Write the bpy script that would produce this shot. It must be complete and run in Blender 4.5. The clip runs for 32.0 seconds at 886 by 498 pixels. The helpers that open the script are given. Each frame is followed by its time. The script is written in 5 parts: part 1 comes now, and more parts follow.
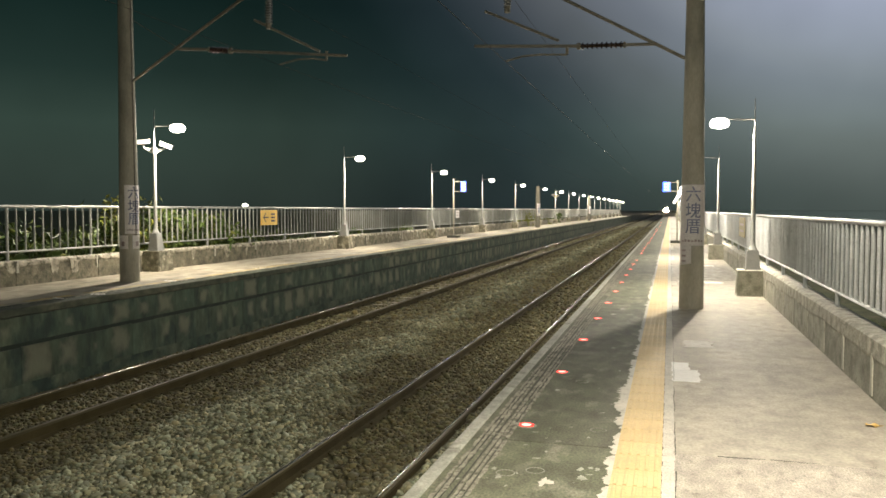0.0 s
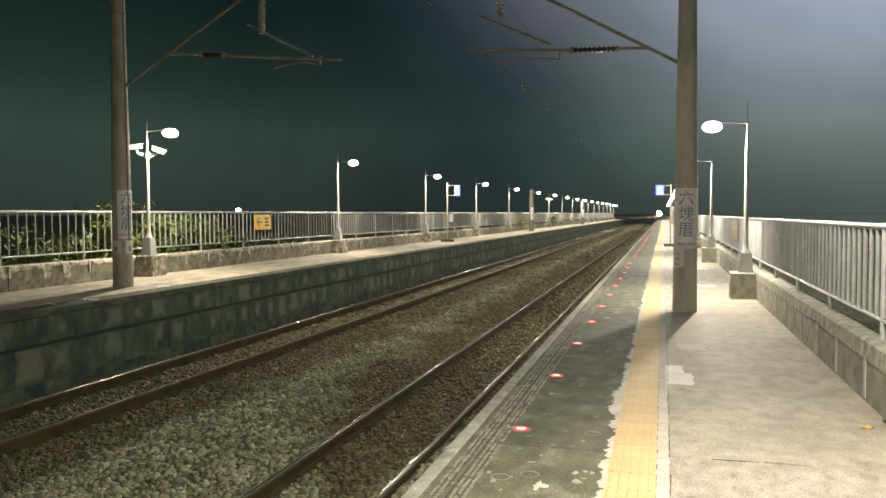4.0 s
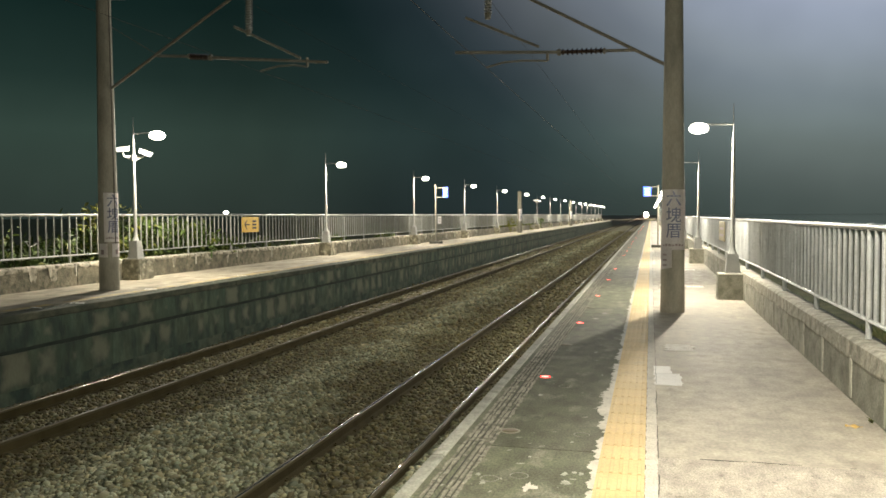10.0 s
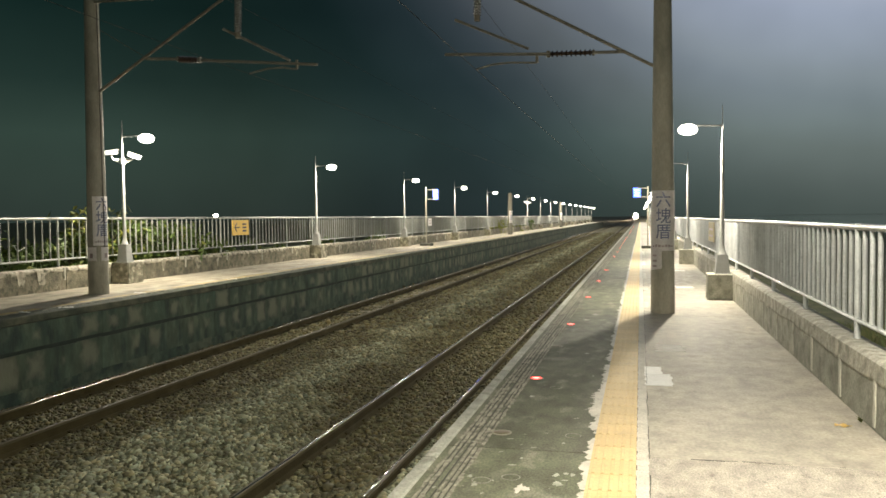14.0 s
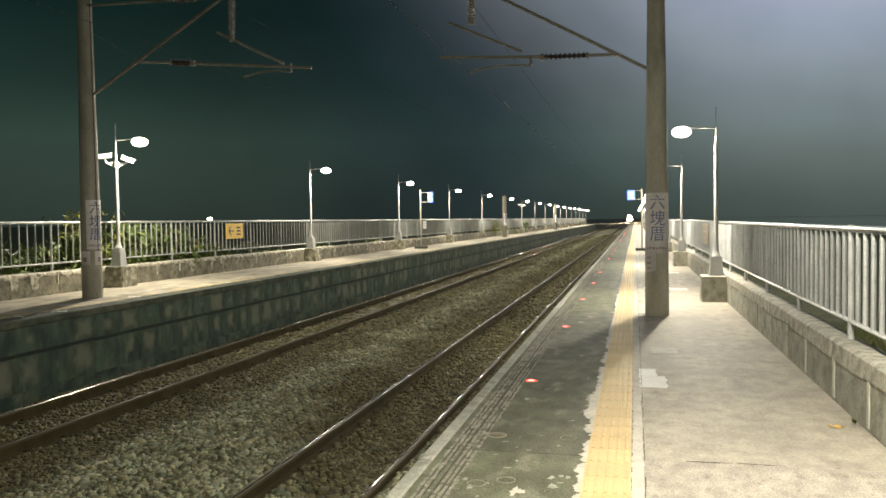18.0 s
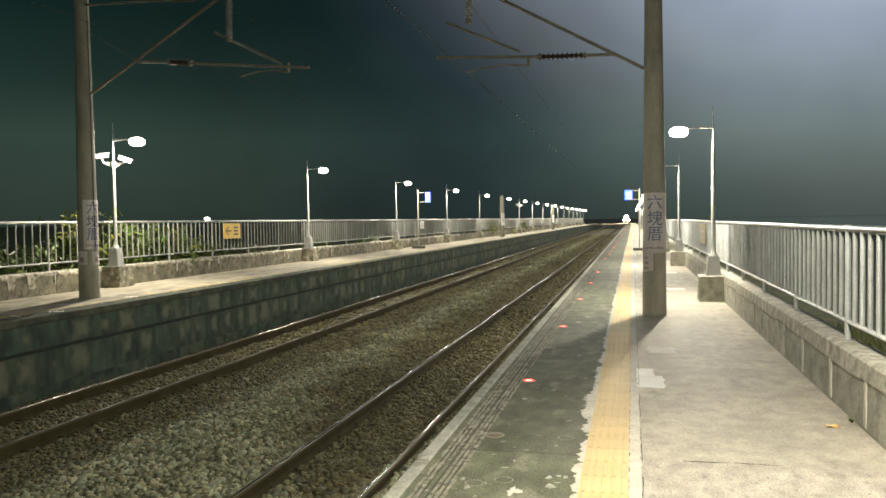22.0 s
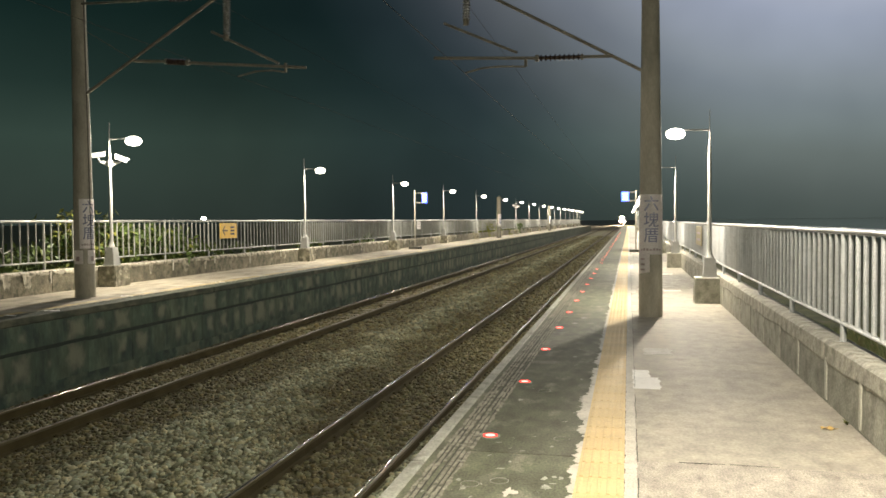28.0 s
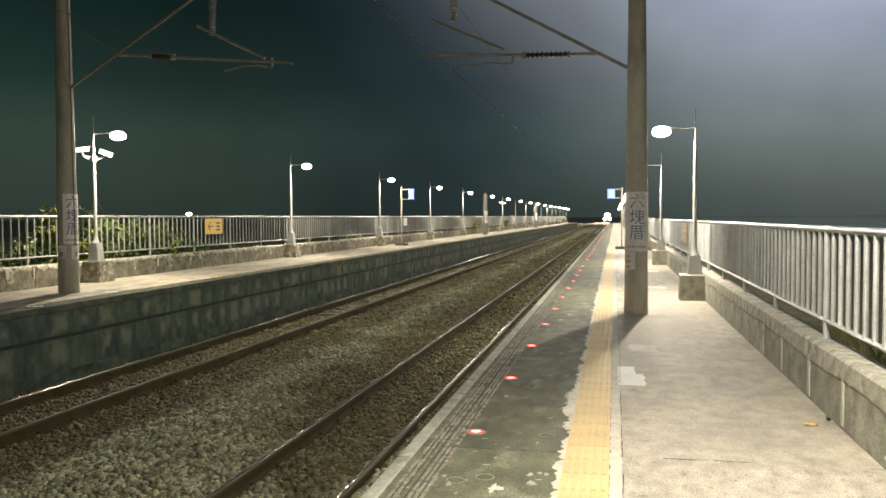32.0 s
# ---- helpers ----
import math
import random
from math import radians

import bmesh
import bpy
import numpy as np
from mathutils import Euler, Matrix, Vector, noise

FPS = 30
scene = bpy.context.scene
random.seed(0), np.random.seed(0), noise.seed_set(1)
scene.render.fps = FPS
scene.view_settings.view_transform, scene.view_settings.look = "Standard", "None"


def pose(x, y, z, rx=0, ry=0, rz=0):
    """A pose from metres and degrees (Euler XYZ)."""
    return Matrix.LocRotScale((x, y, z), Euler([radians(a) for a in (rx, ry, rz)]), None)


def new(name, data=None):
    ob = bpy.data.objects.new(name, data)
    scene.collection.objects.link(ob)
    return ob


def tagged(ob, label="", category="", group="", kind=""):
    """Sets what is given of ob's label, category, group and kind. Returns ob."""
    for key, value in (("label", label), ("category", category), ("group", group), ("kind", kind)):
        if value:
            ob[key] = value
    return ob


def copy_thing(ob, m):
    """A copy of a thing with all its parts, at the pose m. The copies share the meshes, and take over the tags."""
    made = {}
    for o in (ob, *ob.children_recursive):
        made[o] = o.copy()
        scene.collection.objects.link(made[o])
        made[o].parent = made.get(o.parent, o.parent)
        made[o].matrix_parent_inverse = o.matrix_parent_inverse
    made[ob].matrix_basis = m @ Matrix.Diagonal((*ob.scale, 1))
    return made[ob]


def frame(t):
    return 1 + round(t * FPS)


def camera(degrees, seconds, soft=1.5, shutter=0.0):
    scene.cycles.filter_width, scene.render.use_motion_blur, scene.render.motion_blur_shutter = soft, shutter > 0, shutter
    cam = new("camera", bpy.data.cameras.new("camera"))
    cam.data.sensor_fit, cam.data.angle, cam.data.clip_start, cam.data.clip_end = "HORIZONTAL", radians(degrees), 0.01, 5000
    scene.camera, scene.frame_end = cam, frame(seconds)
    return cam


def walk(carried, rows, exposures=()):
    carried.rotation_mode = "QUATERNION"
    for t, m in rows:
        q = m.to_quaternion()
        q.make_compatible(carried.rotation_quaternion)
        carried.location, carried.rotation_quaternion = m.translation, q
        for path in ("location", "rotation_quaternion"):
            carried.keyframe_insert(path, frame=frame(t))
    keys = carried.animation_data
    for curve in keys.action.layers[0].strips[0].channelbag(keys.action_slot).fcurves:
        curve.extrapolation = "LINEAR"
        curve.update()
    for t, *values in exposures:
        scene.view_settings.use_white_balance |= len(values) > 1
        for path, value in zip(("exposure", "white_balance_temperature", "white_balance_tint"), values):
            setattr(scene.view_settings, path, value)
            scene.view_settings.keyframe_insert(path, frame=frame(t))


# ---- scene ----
EYE = 1.56


def gaze(yaw, pitch, roll):
    """The handheld camera turns on the spot: degrees to the left, up, and of lean."""
    return pose(0, 0, EYE, 90 + pitch, 0, yaw) @ pose(0, 0, 0, 0, 0, roll)


# the two circuits of warning lamps: first start, period and lit time in seconds
ODD, EVEN = (1.48, 2.142, 1.16), (1.09, 1.3915, 0.862)


def lit_share(t):
    """How much of the warning lamps is lit about t, 0 to 2; their red glare warms the picture a little."""
    near = [t + 0.02 * k for k in range(-3, 4)]
    return sum((s - first) % period < lit for first, period, lit in (ODD, EVEN) for s in near) / len(near)


def white_balance(t):
    share = lit_share(t)
    return (t, 0.08, 6440 + 90 * share, 8.5 + 2.6 * share)


cam = camera(57.81, 32.0, soft=1.6)
walk(cam, [
    (0, gaze(15.787, -2.781, -0.000)),
    (0.5, gaze(15.794, -2.726, 0.011)),
    (1, gaze(15.784, -2.678, -0.007)),
    (1.5, gaze(15.741, -2.641, -0.040)),
    (2, gaze(15.677, -2.606, -0.088)),
    (2.5, gaze(15.613, -2.570, -0.132)),
    (3, gaze(15.538, -2.541, -0.155)),
    (3.5, gaze(15.444, -2.520, -0.173)),
    (5.5, gaze(15.110, -2.434, -0.159)),
    (6, gaze(15.040, -2.428, -0.151)),
    (6.5, gaze(14.981, -2.427, -0.143)),
    (7, gaze(14.933, -2.427, -0.142)),
    (7.5, gaze(14.883, -2.428, -0.148)),
    (8, gaze(14.828, -2.423, -0.172)),
    (8.5, gaze(14.760, -2.410, -0.217)),
    (9, gaze(14.682, -2.397, -0.263)),
    (9.5, gaze(14.605, -2.380, -0.313)),
    (10, gaze(14.526, -2.361, -0.357)),
    (10.5, gaze(14.446, -2.344, -0.396)),
    (11, gaze(14.368, -2.329, -0.447)),
    (11.5, gaze(14.289, -2.312, -0.496)),
    (12, gaze(14.210, -2.296, -0.539)),
    (12.5, gaze(14.124, -2.275, -0.576)),
    (13, gaze(14.032, -2.252, -0.599)),
    (13.5, gaze(13.944, -2.237, -0.609)),
    (14, gaze(13.855, -2.225, -0.614)),
    (14.5, gaze(13.740, -2.213, -0.616)),
    (16.5, gaze(13.529, -2.063, -0.710)),
    (17, gaze(13.505, -2.039, -0.750)),
    (17.5, gaze(13.481, -2.030, -0.769)),
    (18, gaze(13.467, -2.029, -0.774)),
    (18.5, gaze(13.464, -2.029, -0.776)),
    (19, gaze(13.464, -2.029, -0.776)),
    (19.5, gaze(13.452, -2.029, -0.777)),
    (20, gaze(13.427, -2.029, -0.779)),
    (20.5, gaze(13.413, -2.029, -0.779)),
    (21, gaze(13.393, -2.031, -0.780)),
    (21.5, gaze(13.346, -2.036, -0.781)),
    (22, gaze(13.293, -2.036, -0.776)),
    (22.5, gaze(13.240, -2.030, -0.761)),
    (23, gaze(13.183, -2.023, -0.740)),
    (23.5, gaze(13.130, -2.014, -0.709)),
    (24, gaze(13.096, -2.002, -0.674)),
    (24.5, gaze(13.085, -1.992, -0.646)),
    (25, gaze(13.082, -1.984, -0.623)),
    (25.5, gaze(13.082, -1.978, -0.613)),
    (27.5, gaze(13.084, -1.982, -0.543)),
    (28, gaze(13.048, -1.990, -0.521)),
    (28.5, gaze(12.967, -2.007, -0.492)),
    (29, gaze(12.845, -2.035, -0.458)),
    (29.5, gaze(12.712, -2.070, -0.423)),
    (30, gaze(12.584, -2.104, -0.390)),
    (30.5, gaze(12.455, -2.141, -0.360)),
    (31, gaze(12.322, -2.180, -0.335)),
    (31.5, gaze(12.196, -2.215, -0.319)),
    (32, gaze(12.086, -2.246, -0.311)),
], [white_balance(k / 10) for k in range(321)])

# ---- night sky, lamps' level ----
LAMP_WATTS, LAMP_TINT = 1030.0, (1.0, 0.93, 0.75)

world = bpy.data.worlds.new("night_sky")
scene.world = world
world.use_nodes = True
wn = world.node_tree
wn.nodes.clear()
w_out, w_bg = wn.nodes.new("ShaderNodeOutputWorld"), wn.nodes.new("ShaderNodeBackground")
w_co = wn.nodes.new("ShaderNodeTexCoord")


def sky_ramp(value, stops):
    ramp = wn.nodes.new("ShaderNodeValToRGB")
    cr = ramp.color_ramp
    cr.elements[0].position, cr.elements[0].color = stops[0][0], (*stops[0][1], 1)
    cr.elements[1].position, cr.elements[1].color = stops[-1][0], (*stops[-1][1], 1)
    for at, col in stops[1:-1]:
        cr.elements.new(at).color = (*col, 1)
    wn.links.new(value, ramp.inputs["Fac"])
    return ramp.outputs["Color"]


# greenish haze that thins out upwards
w_sep = wn.nodes.new("ShaderNodeSeparateXYZ")
wn.links.new(w_co.outputs["Generated"], w_sep.inputs[0])
haze = sky_ramp(w_sep.outputs["Z"], ((0.0, (0.022, 0.034, 0.030)), (0.05, (0.025, 0.041, 0.035)), (0.10, (0.025, 0.045, 0.038)), (0.16, (0.012, 0.026, 0.023)), (0.24, (0.005, 0.015, 0.014)), (0.4, (0.004, 0.013, 0.012))))
# stronger to the sides: glare of lamps and headlights put into the haze
w_side = wn.nodes.new("ShaderNodeMix")
w_side.data_type, w_side.blend_type = "RGBA", "MULTIPLY"
w_side.inputs[0].default_value = 1.0
wn.links.new(haze, w_side.inputs[6])
w_x = wn.nodes.new("ShaderNodeMath")
w_x.operation = "MULTIPLY_ADD"
w_x.inputs[1].default_value, w_x.inputs[2].default_value = 0.5, 0.5
wn.links.new(w_sep.outputs["X"], w_x.inputs[0])
wn.links.new(sky_ramp(w_x.outputs[0], ((0.17, (1.22, 1.2, 1.12)), (0.27, (1.1, 1.06, 1.0)), (0.34, (0.78, 0.80, 0.86)), (0.41, (0.76, 0.80, 0.92)), (0.5, (1.35, 1.3, 1.15)), (0.6, (1.9, 1.75, 1.45)))), w_side.inputs[7])
haze = w_side.outputs[2]
# glare of the near lamp painted into the sky, high beyond the near fence
w_dot = wn.nodes.new("ShaderNodeVectorMath")
w_dot.operation = "DOT_PRODUCT"
w_dot.inputs[1].default_value = (math.sin(radians(16)) * math.cos(radians(32)), math.cos(radians(16)) * math.cos(radians(32)), math.sin(radians(32)))
wn.links.new(w_co.outputs["Generated"], w_dot.inputs[0])
lamp_veil = sky_ramp(w_dot.outputs["Value"], ((0.70, (0, 0, 0)), (0.78, (0.002, 0.003, 0.004)), (0.825, (0.010, 0.013, 0.017)), (0.85, (0.028, 0.032, 0.040)), (0.8625, (0.046, 0.050, 0.060)),
                                         (0.883, (0.084, 0.091, 0.104)), (0.908, (0.145, 0.162, 0.198)), (0.917, (0.19, 0.212, 0.252)), (0.9415, (0.29, 0.325, 0.42)), (0.955, (0.37, 0.405, 0.50)), (1.0, (0.50, 0.54, 0.64))))
w_add = wn.nodes.new("ShaderNodeMix")
w_add.data_type, w_add.blend_type = "RGBA", "ADD"
w_add.inputs[0].default_value = 1.0
wn.links.new(haze, w_add.inputs[6])
wn.links.new(lamp_veil, w_add.inputs[7])
# faint cloud
w_cloud, w_soft, w_mul = wn.nodes.new("ShaderNodeTexNoise"), wn.nodes.new("ShaderNodeMapRange"), wn.nodes.new("ShaderNodeMix")
w_cloud.inputs["Scale"].default_value, w_cloud.inputs["Detail"].default_value = 5.0, 3.0
wn.links.new(w_co.outputs["Generated"], w_cloud.inputs["Vector"])
w_soft.inputs[1].default_value, w_soft.inputs[2].default_value, w_soft.inputs[3].default_value, w_soft.inputs[4].default_value = 0.3, 0.7, 0.86, 1.14
wn.links.new(w_cloud.outputs["Fac"], w_soft.inputs[0])
w_mul.data_type, w_mul.blend_type = "RGBA", "MULTIPLY"
w_mul.inputs[0].default_value = 1.0
wn.links.new(w_add.outputs[2], w_mul.inputs[6])
wn.links.new(w_soft.outputs[0], w_mul.inputs[7])
wn.links.new(w_mul.outputs[2], w_bg.inputs["Color"])
wn.links.new(w_bg.outputs["Background"], w_out.inputs["Surface"])
w_bg.inputs["Strength"].default_value = 1.0


# ---- materials ----
def mat(name, c1, c2, rough=0.8, metal=0.0, big=1.0, fine=30.0, bump=0.3, c3=None, spot=(0.55, 0.7), spread=0.12, stretch=(1, 1, 1), spec=0.5, depth=0.01, grit=0.28, mottle=None, flat=None):
    """Two-scale surface: large patches c1 to c2, fine grain, and blotches of c3 where a third noise is high; flat is a roughness without grain."""
    m = bpy.data.materials.new(name)
    m.use_nodes = True
    nt = m.node_tree
    b = nt.nodes["Principled BSDF"]
    geo = nt.nodes.new("ShaderNodeNewGeometry")
    mp = nt.nodes.new("ShaderNodeMapping")
    mp.inputs["Scale"].default_value = stretch
    nt.links.new(geo.outputs["Position"], mp.inputs["Vector"])

    def grain(scale, detail=4.0):
        n = nt.nodes.new("ShaderNodeTexNoise")
        n.inputs["Scale"].default_value, n.inputs["Detail"].default_value = scale, detail
        nt.links.new(mp.outputs["Vector"], n.inputs["Vector"])
        return n.outputs["Fac"]

    def mixed(fac, a, bb, kind="MIX"):
        x = nt.nodes.new("ShaderNodeMix")
        x.data_type, x.blend_type = "RGBA", kind
        for sock, v in ((x.inputs[0], fac), (x.inputs[6], a), (x.inputs[7], bb)):
            if isinstance(v, (int, float)):
                sock.default_value = v
            elif isinstance(v, tuple):
                sock.default_value = (*v, 1)
            else:
                nt.links.new(v, sock)
        return x.outputs[2]

    def stepped(fac, lo, hi):
        r = nt.nodes.new("ShaderNodeMapRange")
        r.inputs[1].default_value, r.inputs[2].default_value = lo, hi
        nt.links.new(fac, r.inputs[0])
        return r.outputs[0]

    g_fine = grain(fine, 6.0)
    col = mixed(stepped(grain(big), 0.32, 0.68), tuple(c1), tuple(c2))
    if c3:
        col = mixed(stepped(grain(big * 2.7, 8.0), *spot), col, tuple(c3))
    shade = nt.nodes.new("ShaderNodeMapRange")
    shade.inputs[3].default_value, shade.inputs[4].default_value = 1 - grit, 1 + grit
    nt.links.new(g_fine, shade.inputs[0])
    col = mixed(1.0, col, shade.outputs[0], "MULTIPLY")
    if mottle:
        size, much = mottle
        mot = nt.nodes.new("ShaderNodeMapRange")
        mot.inputs[1].default_value, mot.inputs[2].default_value = 0.3, 0.7
        mot.inputs[3].default_value, mot.inputs[4].default_value = 1 - much, 1 + much
        nt.links.new(grain(size, 9.0), mot.inputs[0])
        col = mixed(1.0, col, mot.outputs[0], "MULTIPLY")
    info = nt.nodes.new("ShaderNodeObjectInfo")
    each = nt.nodes.new("ShaderNodeMapRange")
    each.inputs[3].default_value, each.inputs[4].default_value = 1 - spread, 1 + spread
    nt.links.new(info.outputs["Random"], each.inputs[0])
    col = mixed(1.0, col, each.outputs[0], "MULTIPLY")
    nt.links.new(col, b.inputs["Base Color"])
    rr = nt.nodes.new("ShaderNodeMapRange")
    rr.inputs[3].default_value, rr.inputs[4].default_value = max(rough - 0.12, 0.03), min(rough + 0.12, 1)
    nt.links.new(g_fine, rr.inputs[0])
    if flat is None:
        nt.links.new(rr.outputs[0], b.inputs["Roughness"])
    else:
        b.inputs["Roughness"].default_value = flat
    b.inputs["Metallic"].default_value = metal
    b.inputs["Specular IOR Level"].default_value = spec
    if bump:
        bp = nt.nodes.new("ShaderNodeBump")
        bp.inputs["Strength"].default_value, bp.inputs["Distance"].default_value = bump, depth
        nt.links.new(g_fine, bp.inputs["Height"])
        nt.links.new(bp.outputs["Normal"], b.inputs["Normal"])
    return m


def glow(name, color, strength, base=(0.8, 0.8, 0.8)):
    m = bpy.data.materials.new(name)
    m.use_nodes = True
    b = m.node_tree.nodes["Principled BSDF"]
    b.inputs["Base Color"].default_value = (*base, 1)
    b.inputs["Emission Color"].default_value = (*color, 1)
    b.inputs["Emission Strength"].default_value = strength
    return m


M_WALK = mat("walkway_concrete", (0.305, 0.280, 0.231), (0.43, 0.392, 0.32), 0.72, big=1.7, fine=42, bump=0.4, c3=(0.29, 0.266, 0.216), spot=(0.5, 0.72), depth=0.006, grit=0.5, mottle=(8.0, 0.15), stretch=(1, 0.75, 1))
M_GREYWALK = mat("greyer_concrete", (0.235, 0.22, 0.184), (0.325, 0.303, 0.252), 0.75, big=2.0, fine=45, bump=0.4, c3=(0.36, 0.335, 0.28), spot=(0.52, 0.66), depth=0.006, grit=0.5, mottle=(7.0, 0.2), stretch=(1, 0.4, 1))
M_ROUGH = mat("rough_concrete", (0.345, 0.314, 0.268), (0.425, 0.388, 0.333), 0.85, big=6.0, fine=90, bump=1.0, c3=(0.27, 0.25, 0.21), spot=(0.56, 0.68), depth=0.008, grit=0.9, mottle=(9.0, 0.2), stretch=(1, 0.6, 1))
M_DARK = mat("stained_platform", (0.076, 0.082, 0.050), (0.126, 0.128, 0.086), 0.7, big=1.9, fine=70, bump=0.7, c3=(0.165, 0.162, 0.12), spot=(0.55, 0.66), depth=0.006, stretch=(1, 0.5, 1), grit=1.0, mottle=(7.0, 0.3), spec=0.25)
M_COPE = mat("coping_concrete", (0.25, 0.255, 0.215), (0.35, 0.35, 0.30), 0.8, big=2.0, fine=60, bump=0.6, c3=(0.18, 0.18, 0.145), spot=(0.54, 0.7), grit=0.6, mottle=(7.0, 0.2))
M_MORTAR = mat("pale_mortar", (0.43, 0.41, 0.36), (0.53, 0.50, 0.44), 0.85, big=3.0, fine=70, bump=0.6, c3=(0.36, 0.345, 0.30), spot=(0.5, 0.75), grit=0.6)
M_LIMEWASH = mat("spilt_mortar", (0.42, 0.40, 0.35), (0.55, 0.52, 0.46), 0.85, big=5.0, fine=60, bump=0.4, c3=(0.32, 0.3, 0.26))
M_PATCH = mat("white_patch", (0.88, 0.87, 0.84), (0.94, 0.93, 0.91), 0.8, big=6.0, fine=60, bump=0.3, c3=(0.68, 0.66, 0.62), stretch=(0.6, 4, 1))
M_SMEAR = mat("thin_mortar_smear", (0.44, 0.41, 0.345), (0.54, 0.51, 0.44), 0.85, big=6.0, fine=60, bump=0.3, c3=(0.84, 0.82, 0.77), spot=(0.38, 0.5), stretch=(0.7, 3, 1))
M_YELLOW = mat("yellow_tile", (0.53, 0.392, 0.185), (0.59, 0.45, 0.225), 0.65, big=2.0, fine=50, bump=0.15, c3=(0.45, 0.34, 0.175), spot=(0.55, 0.8), spread=0.08)
M_KERB = mat("kerb_concrete", (0.285, 0.282, 0.233), (0.39, 0.38, 0.322), 0.88, big=2.2, fine=40, bump=0.9, c3=(0.20, 0.205, 0.165), spot=(0.48, 0.70), grit=0.5, mottle=(5.0, 0.15))
M_LKERB = mat("old_kerb_concrete", (0.13, 0.12, 0.086), (0.225, 0.203, 0.15), 0.88, big=2.6, fine=28, bump=0.9, c3=(0.085, 0.086, 0.058), spot=(0.5, 0.66), grit=0.6, mottle=(6.0, 0.34))
M_LTOP = mat("far_platform_top", (0.29, 0.255, 0.19), (0.40, 0.355, 0.27), 0.8, big=1.2, fine=30, bump=0.3, c3=(0.19, 0.165, 0.125), spot=(0.5, 0.7), stretch=(1, 0.5, 1), mottle=(5.0, 0.2))
M_WALL = mat("stained_block_wall", (0.030, 0.056, 0.040), (0.080, 0.098, 0.066), 0.9, big=1.3, fine=25, bump=0.6, c3=(0.016, 0.034, 0.026), spot=(0.46, 0.62), stretch=(1, 1, 0.9), spread=0.12, mottle=(5.0, 0.35))


def spalled(m, zc, half):
    """Each block has lost its dark skin in the middle, more or less: a paler, streaked patch with soft ragged edges."""
    nt = m.node_tree
    b = nt.nodes["Principled BSDF"]
    old = b.inputs["Base Color"].links[0].from_socket

    def node(kind, op=None, a=None, c=None, d=None):
        n = nt.nodes.new(kind)
        if op:
            n.operation = op
        for k, v in enumerate((a, c, d)):
            if v is None:
                continue
            if isinstance(v, (int, float)):
                n.inputs[k].default_value = v
            else:
                nt.links.new(v, n.inputs[k])
        return n.outputs[0]

    co, sep, info = nt.nodes.new("ShaderNodeTexCoord"), nt.nodes.new("ShaderNodeSeparateXYZ"), nt.nodes.new("ShaderNodeObjectInfo")
    nt.links.new(co.outputs["Object"], sep.inputs[0])
    geo, mp = nt.nodes.new("ShaderNodeNewGeometry"), nt.nodes.new("ShaderNodeMapping")
    nt.links.new(geo.outputs["Position"], mp.inputs["Vector"])
    mp.inputs["Scale"].default_value = (1, 1, 0.35)
    streak, rag = nt.nodes.new("ShaderNodeTexNoise"), nt.nodes.new("ShaderNodeTexNoise")
    streak.inputs["Scale"].default_value, streak.inputs["Detail"].default_value = 4.0, 5.0
    rag.inputs["Scale"].default_value, rag.inputs["Detail"].default_value = 4.5, 6.0
    nt.links.new(mp.outputs["Vector"], streak.inputs["Vector"])
    nt.links.new(geo.outputs["Position"], rag.inputs["Vector"])
    across = node("ShaderNodeMath", "MULTIPLY", node("ShaderNodeMath", "ABSOLUTE", node("ShaderNodeMath", "SUBTRACT", sep.outputs["Y"], 0.31)), 1 / 0.2)
    down = node("ShaderNodeMath", "MULTIPLY", node("ShaderNodeMath", "ABSOLUTE", node("ShaderNodeMath", "SUBTRACT", sep.outputs["Z"], zc)), 1 / half)
    far = node("ShaderNodeMath", "MAXIMUM", across, down)
    far = node("ShaderNodeMath", "MULTIPLY_ADD", rag.outputs["Fac"], 1.5, far)
    far = node("ShaderNodeMath", "MULTIPLY_ADD", streak.outputs["Fac"], 0.9, far)
    far = node("ShaderNodeMath", "MULTIPLY_ADD", info.outputs["Random"], 1.5, far)
    fac = nt.nodes.new("ShaderNodeMapRange")
    fac.interpolation_type = "SMOOTHSTEP"
    fac.inputs[1].default_value, fac.inputs[2].default_value, fac.inputs[3].default_value, fac.inputs[4].default_value = 1.85, 2.85, 0.75, 0.0
    nt.links.new(far, fac.inputs[0])
    mx = nt.nodes.new("ShaderNodeMix")
    mx.data_type = "RGBA"
    nt.links.new(fac.outputs[0], mx.inputs[0])
    nt.links.new(old, mx.inputs[6])
    mx.inputs[7].default_value = (0.15, 0.152, 0.108, 1)
    nt.links.new(mx.outputs[2], b.inputs["Base Color"])
    return m


WALL_LOOK = dict(rough=0.9, big=1.3, fine=25, bump=0.6, c3=(0.022, 0.040, 0.031), spot=(0.46, 0.62), stretch=(1, 1, 0.5), spread=0.12, mottle=(5.0, 0.35))
M_BLOCK = spalled(mat("spalled_upper_block", (0.030, 0.056, 0.039), (0.076, 0.096, 0.062), **WALL_LOOK), -0.19, 0.15)
M_LOWBLOCK = spalled(mat("spalled_lower_block", (0.030, 0.056, 0.039), (0.076, 0.096, 0.062), **WALL_LOOK), -0.79, 0.21)
M_LEDGE = mat("mossy_ledge", (0.036, 0.048, 0.032), (0.088, 0.088, 0.058), 0.9, big=1.5, fine=30, bump=0.5, c3=(0.03, 0.04, 0.026), spot=(0.46, 0.62), stretch=(1, 0.6, 1), mottle=(6.0, 0.3))
